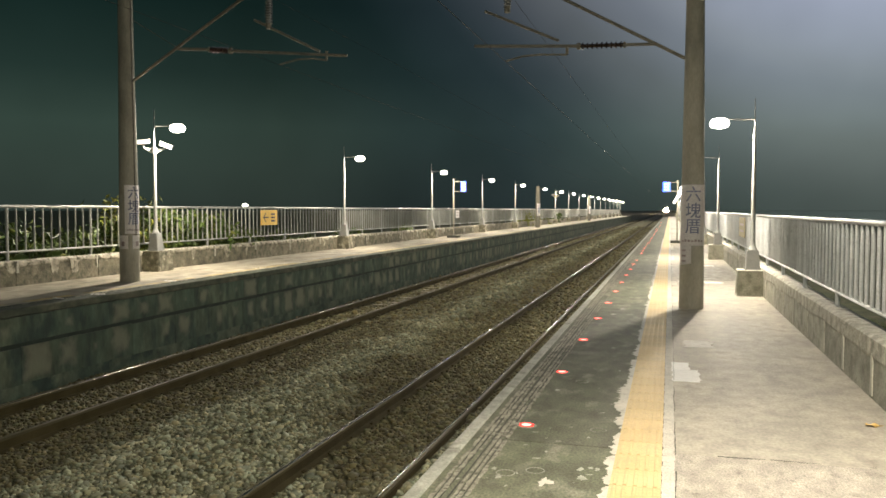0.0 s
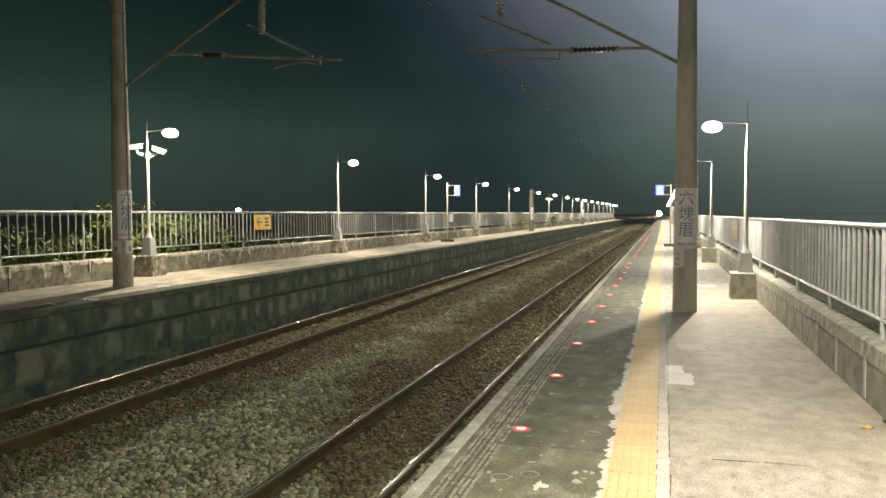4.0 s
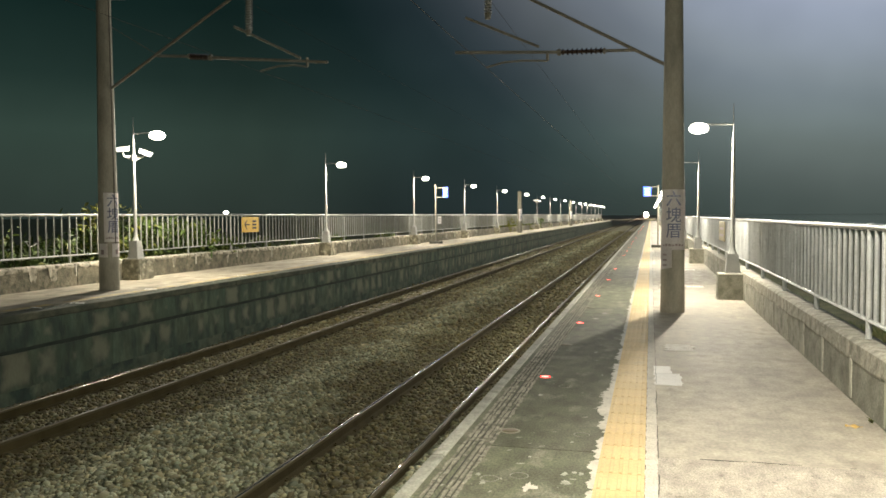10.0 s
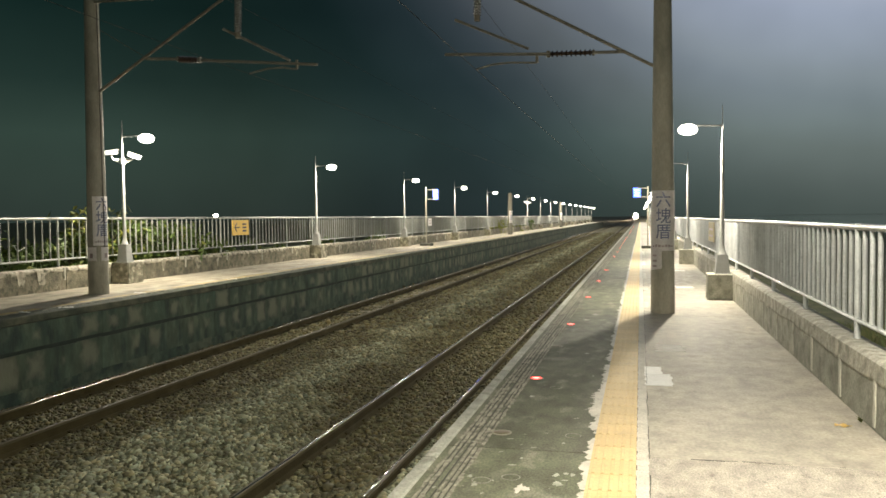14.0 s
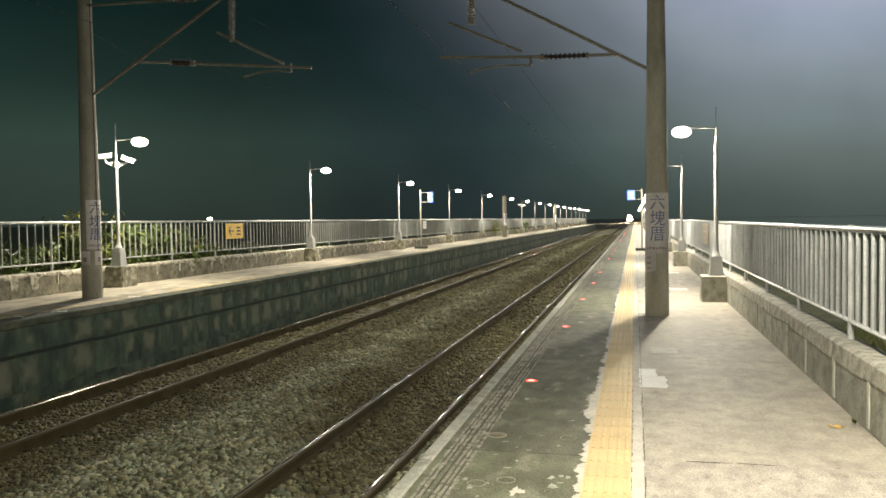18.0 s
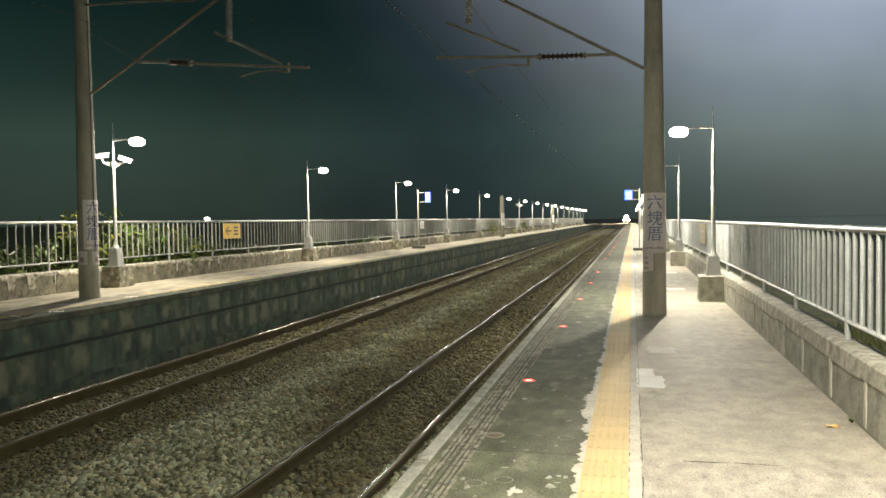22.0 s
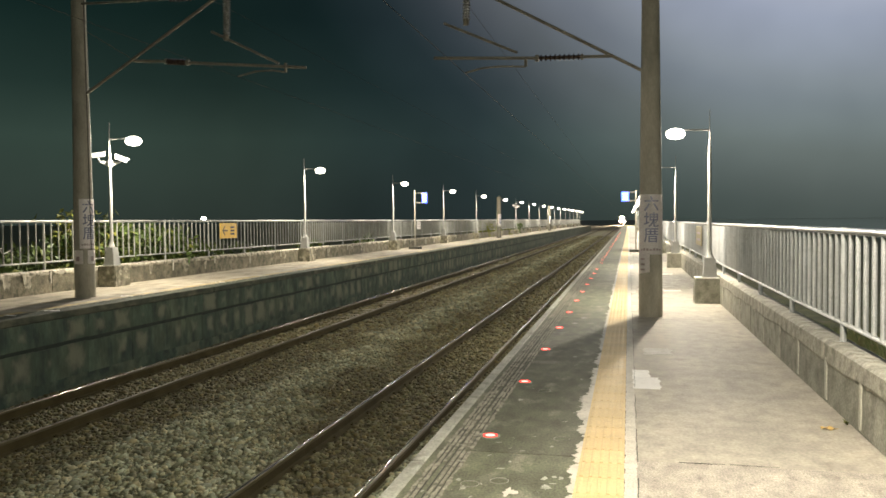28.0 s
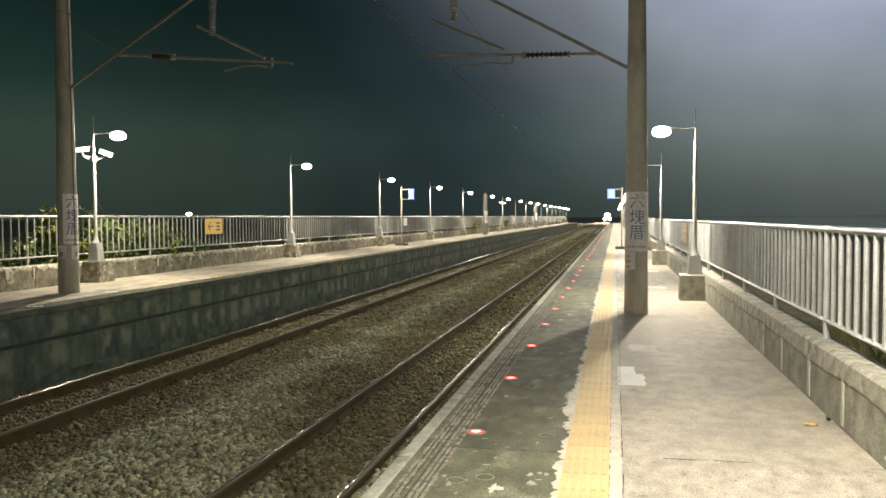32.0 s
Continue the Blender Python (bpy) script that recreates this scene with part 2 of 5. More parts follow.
M_RIDGE = mat("worn_ridge", (0.225, 0.215, 0.168), (0.35, 0.333, 0.268), 0.9, big=5.0, fine=60, bump=0.8, c3=(0.13, 0.125, 0.095), spot=(0.5, 0.62), grit=0.8)
M_LIME = mat("pale_mortar_run", (0.42, 0.41, 0.35), (0.52, 0.5, 0.43), 0.9, big=4.0, fine=40, bump=0.4, c3=(0.3, 0.29, 0.24), spot=(0.55, 0.7))
# paler than the kerb, for lamplight on its rounded top; also real mortar
M_CAP = mat("mortar_cap", (0.31, 0.298, 0.245), (0.44, 0.42, 0.355), 0.88, big=3.0, fine=45, bump=0.35, c3=(0.24, 0.235, 0.19), spot=(0.5, 0.66), grit=0.7, mottle=(8.0, 0.22))
M_LCAP = mat("weathered_mortar_cap", (0.33, 0.305, 0.24), (0.45, 0.42, 0.34), 0.88, big=3.0, fine=45, bump=0.4, c3=(0.13, 0.125, 0.09), spot=(0.5, 0.6), grit=0.6, mottle=(6.0, 0.4))
M_FOOTING = mat("stained_footing", (0.15, 0.145, 0.105), (0.26, 0.245, 0.185), 0.9, big=3.0, fine=40, bump=0.6, c3=(0.40, 0.375, 0.30), spot=(0.54, 0.6), grit=0.6, mottle=(6.0, 0.45))
# mirror-smooth, so the added sheet takes on the sky's brightness
M_SKYSHEET = mat("sky_reflecting_ground", (0.03, 0.04, 0.02), (0.05, 0.06, 0.03), 0.16, big=0.1, fine=2.0, bump=0.0, flat=0.03)
M_GLASSINS = mat("pale_glazed_insulator", (0.24, 0.245, 0.24), (0.32, 0.33, 0.32), 0.25, big=5.0, bump=0.0)
M_BEZEL = mat("dirty_bezel", (0.20, 0.195, 0.15), (0.29, 0.28, 0.22), 0.7, big=6.0, fine=60, bump=0.2)
M_WORNYEL = mat("worn_yellow_line", (0.40, 0.29, 0.12), (0.50, 0.38, 0.18), 0.75, big=2.0, fine=40, bump=0.3, c3=(0.28, 0.235, 0.15), spot=(0.48, 0.62), mottle=(6.0, 0.25))
M_GAP = mat("dark_joint", (0.03, 0.032, 0.026), (0.05, 0.05, 0.04), 0.95, big=4.0, bump=0.2)
# near-black colour stands in for the shade in the wall's recess
M_GROOVE = mat("shade_dark_groove", (0.010, 0.019, 0.014), (0.022, 0.034, 0.026), 0.95, big=4.0, bump=0.2)
M_STONE = mat("ballast_stone", (0.185, 0.188, 0.120), (0.250, 0.252, 0.168), 0.85, big=1.2, fine=60, bump=0.3, c3=(0.305, 0.307, 0.22), spot=(0.48, 0.70), depth=0.004)


def rust_dust(m, lines, reach):
    """Brown brake dust on the stones about each track; the stones at the platform's near end are paler."""
    nt = m.node_tree
    b = nt.nodes["Principled BSDF"]
    old = b.inputs["Base Color"].links[0].from_socket
    geo, sep = nt.nodes.new("ShaderNodeNewGeometry"), nt.nodes.new("ShaderNodeSeparateXYZ")
    nt.links.new(geo.outputs["Position"], sep.inputs[0])
    isl = nt.nodes.new("ShaderNodeMapRange")
    isl.inputs[3].default_value, isl.inputs[4].default_value = 0.45, 1.6
    nt.links.new(geo.outputs["Random Per Island"], isl.inputs[0])
    near = None
    for x in lines:
        d = nt.nodes.new("ShaderNodeMath")
        d.operation = "SUBTRACT"
        nt.links.new(sep.outputs["X"], d.inputs[0])
        d.inputs[1].default_value = x
        e = nt.nodes.new("ShaderNodeMath")
        e.operation = "ABSOLUTE"
        nt.links.new(d.outputs[0], e.inputs[0])
        if near is None:
            near = e.outputs[0]
        else:
            k = nt.nodes.new("ShaderNodeMath")
            k.operation = "MINIMUM"
            nt.links.new(near, k.inputs[0])
            nt.links.new(e.outputs[0], k.inputs[1])
            near = k.outputs[0]
    drift, vary = nt.nodes.new("ShaderNodeTexNoise"), nt.nodes.new("ShaderNodeMath")
    drift.inputs["Scale"].default_value, drift.inputs["Detail"].default_value = 0.8, 5.0
    nt.links.new(geo.outputs["Position"], drift.inputs["Vector"])
    vary.operation = "MULTIPLY_ADD"
    vary.inputs[1].default_value = 2.6
    nt.links.new(drift.outputs["Fac"], vary.inputs[0])
    near_pale, added = nt.nodes.new("ShaderNodeMapRange"), nt.nodes.new("ShaderNodeMath")
    near_pale.inputs[1].default_value, near_pale.inputs[2].default_value, near_pale.inputs[3].default_value, near_pale.inputs[4].default_value = 4.5, 10.5, 2.95, 0.0
    nt.links.new(sep.outputs["Y"], near_pale.inputs[0])
    added.operation = "ADD"
    nt.links.new(near, added.inputs[0])
    reach_x, only = nt.nodes.new("ShaderNodeMapRange"), nt.nodes.new("ShaderNodeMath")
    reach_x.inputs[1].default_value, reach_x.inputs[2].default_value = -5.9, -5.0
    nt.links.new(sep.outputs["X"], reach_x.inputs[0])
    only.operation = "MULTIPLY"
    nt.links.new(near_pale.outputs[0], only.inputs[0])
    nt.links.new(reach_x.outputs[0], only.inputs[1])
    nt.links.new(only.outputs[0], added.inputs[1])
    nt.links.new(added.outputs[0], vary.inputs[2])
    r = nt.nodes.new("ShaderNodeMapRange")
    r.inputs[1].default_value, r.inputs[2].default_value, r.inputs[3].default_value, r.inputs[4].default_value = 2.75, reach + 1.85, 0.88, 0.0
    nt.links.new(vary.outputs[0], r.inputs[0])
    mx = nt.nodes.new("ShaderNodeMix")
    mx.data_type = "RGBA"
    mx.inputs[7].default_value = (0.086, 0.074, 0.031, 1)
    nt.links.new(r.outputs[0], mx.inputs[0])
    nt.links.new(old, mx.inputs[6])
    turn = nt.nodes.new("ShaderNodeMath")
    turn.operation = "WRAP"
    turn.inputs[1].default_value, turn.inputs[2].default_value = 0.0, 0.17
    nt.links.new(geo.outputs["Random Per Island"], turn.inputs[0])
    hue = nt.nodes.new("ShaderNodeMapRange")
    hue.inputs[1].default_value, hue.inputs[2].default_value = 0.0, 0.17
    nt.links.new(turn.outputs[0], hue.inputs[0])
    tone = nt.nodes.new("ShaderNodeMix")
    tone.data_type = "RGBA"
    tone.inputs[6].default_value, tone.inputs[7].default_value = (1.10, 0.98, 0.84, 1), (0.90, 1.01, 1.06, 1)
    nt.links.new(hue.outputs[0], tone.inputs[0])
    toned = nt.nodes.new("ShaderNodeMix")
    toned.data_type, toned.blend_type = "RGBA", "MULTIPLY"
    toned.inputs[0].default_value = 1.0
    nt.links.new(mx.outputs[2], toned.inputs[6])
    nt.links.new(tone.outputs[2], toned.inputs[7])
    mul = nt.nodes.new("ShaderNodeMix")
    mul.data_type, mul.blend_type = "RGBA", "MULTIPLY"
    mul.inputs[0].default_value = 1.0
    nt.links.new(toned.outputs[2], mul.inputs[6])
    nt.links.new(isl.outputs[0], mul.inputs[7])
    nt.links.new(mul.outputs[2], b.inputs["Base Color"])



M_BED = mat("ballast_bed", (0.078, 0.080, 0.040), (0.128, 0.130, 0.070), 0.9, big=0.8, fine=34, bump=1.0, c3=(0.18, 0.17, 0.11), depth=0.03, grit=0.8)
rust_dust(M_STONE, (-2.9, -7.4), 1.75)
rust_dust(M_BED, (-2.9, -7.4), 1.75)
M_RAILTOP = mat("polished_rail", (0.46, 0.44, 0.35), (0.55, 0.52, 0.42), 0.15, 1.0, big=2.0, fine=60, bump=0.0, stretch=(1, 0.05, 1), flat=0.2)
M_RAILWORN = mat("worn_rail", (0.50, 0.48, 0.39), (0.60, 0.57, 0.47), 0.3, 1.0, big=2.0, fine=60, bump=0.0, stretch=(1, 0.05, 1), flat=0.2)
M_RAILDULL = mat("dull_rail_head", (0.048, 0.042, 0.018), (0.078, 0.066, 0.032), 0.6, 0.0, big=3.0, fine=60, bump=0.15, stretch=(1, 0.2, 1), spec=0.15)
M_RUST = mat("rusty_rail_side", (0.034, 0.028, 0.012), (0.055, 0.045, 0.021), 0.9, 0.0, big=3.0, fine=60, bump=0.4, spec=0.1)
M_SLEEPER = mat("dusty_sleeper", (0.16, 0.14, 0.095), (0.24, 0.215, 0.155), 0.9, big=2.5, fine=40, bump=0.5, c3=(0.13, 0.115, 0.08), spot=(0.5, 0.66), grit=0.6)
M_GALV = mat("galvanised_steel", (0.50, 0.52, 0.525), (0.62, 0.64, 0.645), 0.42, 0.5, big=4.0, fine=60, bump=0.08, c3=(0.46, 0.48, 0.485))
M_GALVOLD = mat("weathered_galvanised", (0.28, 0.29, 0.275), (0.37, 0.375, 0.35), 0.55, 0.35, big=4.0, fine=60, bump=0.08)
# galvanised steel, coloured darker to offset the lamplight on the top rail
M_HANDRAIL = mat("toned_down_handrail", (0.22, 0.228, 0.228), (0.29, 0.298, 0.298), 0.38, 0.6, big=4.0, fine=60, bump=0.08)
M_FOOT = mat("dull_zinc", (0.25, 0.255, 0.245), (0.33, 0.33, 0.315), 0.55, 0.3, big=3.0, fine=50, bump=0.1)
M_POLE = mat("grey_painted_pole", (0.30, 0.305, 0.29), (0.38, 0.38, 0.36), 0.5, 0.1, big=3.0, fine=50, bump=0.05)
M_WHITEMETAL = mat("white_metal", (0.40, 0.41, 0.39), (0.50, 0.50, 0.47), 0.5, 0.1, big=3.0, fine=50, bump=0.05)
M_MAST = mat("mast_concrete", (0.225, 0.215, 0.175), (0.31, 0.295, 0.245), 0.85, big=1.0, fine=35, bump=0.4, c3=(0.19, 0.185, 0.155), stretch=(1, 1, 0.4), mottle=(5.0, 0.15))
# mast concrete darkened: the shade on the far ones put into its colour
M_DIMMAST = mat("dimmed_mast_concrete", (0.10, 0.095, 0.075), (0.15, 0.142, 0.115), 0.85, big=1.0, fine=35, bump=0.4, stretch=(1, 1, 0.4))
M_STEEL = mat("weathered_tube", (0.155, 0.147, 0.116), (0.215, 0.203, 0.166), 0.65, 0.0, big=5.0, fine=60, bump=0.15, c3=(0.15, 0.12, 0.09))
M_INSUL = mat("brown_insulator", (0.040, 0.027, 0.021), (0.055, 0.037, 0.028), 0.25, 0.0, big=5.0, bump=0.0)
M_WIRE = mat("weathered_copper_wire", (0.035, 0.033, 0.028), (0.05, 0.047, 0.04), 0.8, 0.0, big=5.0, bump=0.0, spec=0.1)
M_PAPER = mat("sign_sheet", (0.82, 0.78, 0.77), (0.87, 0.84, 0.83), 0.55, big=3.0, fine=40, bump=0.1, c3=(0.72, 0.66, 0.65), spot=(0.6, 0.8))
M_INK = mat("blue_grey_ink", (0.16, 0.18, 0.28), (0.21, 0.23, 0.33), 0.6, big=6.0, bump=0.0)
M_INK_RED = mat("faded_ink", (0.42, 0.33, 0.33), (0.5, 0.42, 0.42), 0.6, big=6.0, bump=0.0)
M_SIGNYEL = mat("yellow_sign_paint", (0.62, 0.38, 0.03), (0.7, 0.44, 0.05), 0.5, big=3.0, fine=40, bump=0.05)
M_FADEDYEL = mat("faded_yellow_paint", (0.36, 0.30, 0.15), (0.43, 0.36, 0.19), 0.6, big=3.0, fine=40, bump=0.05, c3=(0.32, 0.27, 0.17))
M_BLACK = mat("black_paint", (0.015, 0.015, 0.016), (0.025, 0.025, 0.025), 0.5, big=5.0, bump=0.05)
M_LEAF = mat("leaf_green", (0.040, 0.078, 0.014), (0.092, 0.130, 0.024), 0.5, big=1.5, fine=20, bump=0.1, c3=(0.19, 0.20, 0.036), spot=(0.56, 0.68), spread=0.2)
M_LEAFPALE = mat("yellow_green_leaf", (0.15, 0.17, 0.02), (0.24, 0.25, 0.035), 0.5, big=1.5, fine=20, bump=0.1, c3=(0.3, 0.29, 0.05))
M_BARK = mat("shrub_bark", (0.09, 0.07, 0.05), (0.14, 0.11, 0.08), 0.9, big=4.0, bump=0.4)
M_BLADE = mat("grass_blade", (0.085, 0.12, 0.04), (0.17, 0.17, 0.075), 0.7, big=2.0, fine=30, bump=0.1, c3=(0.2, 0.16, 0.08))
M_GRASS = mat("night_grass", (0.07, 0.078, 0.034), (0.115, 0.118, 0.052), 0.95, big=0.8, fine=12, bump=0.8, c3=(0.14, 0.122, 0.07), depth=0.03, mottle=(3.0, 0.3))
M_DRYLEAF = mat("dry_yellow_leaf", (0.62, 0.40, 0.10), (0.70, 0.47, 0.14), 0.6, big=30, bump=0.1)
M_LAMPGLOW = glow("lamp_diffuser", (1.0, 0.94, 0.78), 14.0)
M_REDCORE = glow("red_lamp_core", (1.0, 0.17, 0.14), 6.5, (0.5, 0.05, 0.04))
# outer ring glows red in place of the halo around the lit core
M_REDHALO = glow("red_lamp_halo", (1.0, 0.007, 0.005), 4.5, (0.5, 0.03, 0.02))
M_REDOFF = mat("unlit_lens", (0.088, 0.070, 0.040), (0.115, 0.085, 0.048), 0.5, big=8.0, bump=0.0)
M_BLUEGLOW = glow("blue_display", (0.004, 0.09, 1.0), 3.2, (0.05, 0.1, 0.6))
M_WHITEGLOW = glow("display_digits", (0.55, 0.8, 1.0), 0.8)
M_HEADLIGHT = glow("train_headlight", (1.0, 0.80, 0.52), 14000.0)
M_TRAIN = mat("train_paint", (0.45, 0.45, 0.46), (0.5, 0.5, 0.5), 0.35, 0.2, big=1.0, bump=0.02)
M_GLASS = mat("dark_cab_glass", (0.012, 0.014, 0.016), (0.02, 0.02, 0.022), 0.08, 0.0, big=1.0, bump=0.0)
M_FARLAMP = glow("distant_lamp", (1.0, 0.97, 0.8), 14.0)


# ---- mesh helpers ----
def box(bm, x0, x1, y0, y1, z0, z1, bev=0.0):
    g = bmesh.ops.create_cube(bm, size=1.0, matrix=Matrix.Translation(((x0 + x1) / 2, (y0 + y1) / 2, (z0 + z1) / 2)) @ Matrix.Diagonal((x1 - x0, y1 - y0, z1 - z0, 1)))
    if bev:
        edges = list({e for v in g["verts"] for e in v.link_edges})
        bmesh.ops.bevel(bm, geom=edges, offset=bev, segments=1, affect="EDGES")
    return bm


def rod(bm, p, q, r0, r1=None, n=10):
    p, q = Vector(p), Vector(q)
    way = q - p
    m = Matrix.Translation((p + q) / 2) @ way.to_track_quat("Z", "Y").to_matrix().to_4x4()
    bmesh.ops.create_cone(bm, cap_ends=True, segments=n, radius1=r0, radius2=r0 if r1 is None else r1, depth=way.length, matrix=m)
    return bm


def lathe(bm, profile, n=16, at=(0, 0, 0)):
    """A turned body about z from (radius, height) pairs."""
    rings = []
    for r, z in profile:
        rings.append([bm.verts.new((at[0] + r * math.cos(2 * math.pi * k / n), at[1] + r * math.sin(2 * math.pi * k / n), at[2] + z)) for k in range(n)])
    for a, b in zip(rings, rings[1:]):
        for k in range(n):
            bm.faces.new((a[k], a[(k + 1) % n], b[(k + 1) % n], b[k]))
    bm.faces.new(rings[0][::-1])
    bm.faces.new(rings[-1])
    return bm


def frustum(bm, x, y, z0, z1, a0, b0, a1, b1, bev=0.0):
    """A block with half sizes a0, b0 below and a1, b1 above."""
    lo = [bm.verts.new((x + sx * a0, y + sy * b0, z0)) for sx, sy in ((-1, -1), (1, -1), (1, 1), (-1, 1))]
    hi = [bm.verts.new((x + sx * a1, y + sy * b1, z1)) for sx, sy in ((-1, -1), (1, -1), (1, 1), (-1, 1))]
    fs = [bm.faces.new(lo[::-1]), bm.faces.new(hi)] + [bm.faces.new((lo[k], lo[(k + 1) % 4], hi[(k + 1) % 4], hi[k])) for k in range(4)]
    if bev:
        bmesh.ops.bevel(bm, geom=list({e for f in fs for e in f.edges}), offset=bev, segments=2, affect="EDGES")
    return bm


def mesh_of(name, bm, material, smooth=False):
    me = bpy.data.meshes.new(name)
    bmesh.ops.recalc_face_normals(bm, faces=bm.faces)
    bm.to_mesh(me)
    bm.free()
    if smooth:
        me.polygons.foreach_set("use_smooth", [True] * len(me.polygons))
        me.set_sharp_from_angle(angle=radians(40))
    if material:
        me.materials.append(material)
    return me


def part(name, bm, material, parent=None, label="", smooth=False):
    ob = new(name, mesh_of(name, bm, material, smooth))
    ob.parent = parent
    if label:
        ob["label"] = label
    return ob


def piece(name, me, parent, at=(0, 0, 0)):
    ob = new(name, me)
    ob.parent = parent
    ob.location = at
    return ob


def empty(name, at=(0, 0, 0)):
    ob = new(name)
    ob.location = at
    ob.empty_display_size = 0.1
    return ob


B = bmesh.new


# ---- ground, track bed ----
Y_END = 198.0
RAIL_Z = -0.86
NEAR_C, FAR_C = -2.905, -7.39
L_EDGE, L_TOP, L_KERB = -8.88, 0.17, -11.47
R_EDGE, R_KERB = -1.39, 1.63


def bed_height(x, y):
    """Top of the ballast: low at the rails, heaped between the two tracks."""
    mid = (NEAR_C + FAR_C) / 2
    heap = 0.10 * math.exp(-((x - mid - 0.4) / 0.8) ** 2)
    bank = 0.145 * min(1.0, max(0.0, (x - NEAR_C - 0.60) / 0.10))
    ditch = 0.06 * min(1.0, max(0.0, (FAR_C - 0.69 - x) / 0.3))
    trough = 0.035 * max(0.0, 1 - abs(x - FAR_C) / 0.5) ** 0.5 if y > 16 else 0.0
    return RAIL_Z - 0.165 - ditch - trough + heap + bank + 0.03 * noise.noise((x * 0.9, y * 0.5, 3.0)) + 0.015 * noise.noise((x * 3.1, y * 2.3, 8.0))


def ground():
    bm = B()
    xs = (-3000, -400, -60, -14, 2.2, 8, 60, 400, 3000)
    ys = (-200, -20, 0, 20, 60, 200, 600, 1500, 4000)
    vs = [[bm.verts.new((x, y, -1.16)) for x in xs] for y in ys]
    for a, b in zip(vs, vs[1:]):
        for k in range(len(xs) - 1):
            bm.faces.new((a[k], a[k + 1], b[k + 1], b[k]))
    tagged(part("ground", bm, M_GRASS), "dark grassy ground around the station at night", "ground", kind="structure")

    # unseen sheet added to lift the dark strip below the sky
    bm = B()
    edge = [(30 + 6 * noise.noise((y * 0.01, 2, 0)), y) for y in range(20, 3000, 60)]
    vs = [(bm.verts.new((x, y, -1.12)), bm.verts.new((2900, y, -1.12))) for x, y in edge]
    for p, q in zip(vs, vs[1:]):
        bm.faces.new((p[0], p[1], q[1], q[0]))
    tagged(part("field", bm, M_SKYSHEET), "added reflecting ground beyond the near fence, bright with the sky", "field", kind="structure")

    bm = B()
    xs = [-8.8 + 0.2 * i for i in range(38)]
    ys = [-6 + 0.3 * i for i in range(170)] + [45 + 5 * i for i in range(31)] + [260, 500, 1000, 2000]
    vs = [[bm.verts.new((x, y, bed_height(x, y) - 0.008)) for x in xs] for y in ys]
    for a, b in zip(vs, vs[1:]):
        for k in range(len(xs) - 1):
            bm.faces.new((a[k], a[k + 1], b[k + 1], b[k]))
    tagged(part("track_bed", bm, M_BED, smooth=True), "brown-grey gravel track bed between the platforms", "track bed", kind="structure")


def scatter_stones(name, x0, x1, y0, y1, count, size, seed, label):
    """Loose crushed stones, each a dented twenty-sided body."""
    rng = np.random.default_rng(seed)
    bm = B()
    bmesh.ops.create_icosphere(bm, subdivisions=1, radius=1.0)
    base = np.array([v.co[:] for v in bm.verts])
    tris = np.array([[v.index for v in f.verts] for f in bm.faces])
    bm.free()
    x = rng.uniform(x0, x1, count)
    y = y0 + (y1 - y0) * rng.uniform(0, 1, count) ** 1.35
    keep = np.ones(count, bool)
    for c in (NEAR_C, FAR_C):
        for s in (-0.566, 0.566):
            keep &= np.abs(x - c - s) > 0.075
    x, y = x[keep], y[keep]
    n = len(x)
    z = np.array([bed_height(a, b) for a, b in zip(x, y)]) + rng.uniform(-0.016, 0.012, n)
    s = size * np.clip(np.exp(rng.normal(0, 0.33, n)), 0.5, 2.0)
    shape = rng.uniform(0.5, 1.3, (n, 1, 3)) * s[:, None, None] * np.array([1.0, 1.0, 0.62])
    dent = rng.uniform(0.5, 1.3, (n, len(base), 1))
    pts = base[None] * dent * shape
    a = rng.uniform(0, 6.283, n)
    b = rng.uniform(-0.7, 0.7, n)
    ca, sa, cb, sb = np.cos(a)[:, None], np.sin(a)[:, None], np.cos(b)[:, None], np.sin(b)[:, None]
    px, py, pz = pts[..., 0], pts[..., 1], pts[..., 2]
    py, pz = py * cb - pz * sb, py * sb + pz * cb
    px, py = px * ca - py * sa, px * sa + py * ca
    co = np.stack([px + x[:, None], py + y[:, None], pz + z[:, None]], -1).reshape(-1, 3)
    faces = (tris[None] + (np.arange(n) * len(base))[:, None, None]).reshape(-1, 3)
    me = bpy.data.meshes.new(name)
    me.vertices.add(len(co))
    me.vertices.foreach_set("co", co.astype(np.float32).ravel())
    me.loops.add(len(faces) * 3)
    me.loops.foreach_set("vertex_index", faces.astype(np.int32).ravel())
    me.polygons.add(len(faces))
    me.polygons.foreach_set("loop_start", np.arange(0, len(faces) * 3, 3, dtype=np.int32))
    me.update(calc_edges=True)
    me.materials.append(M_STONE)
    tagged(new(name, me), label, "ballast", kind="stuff")


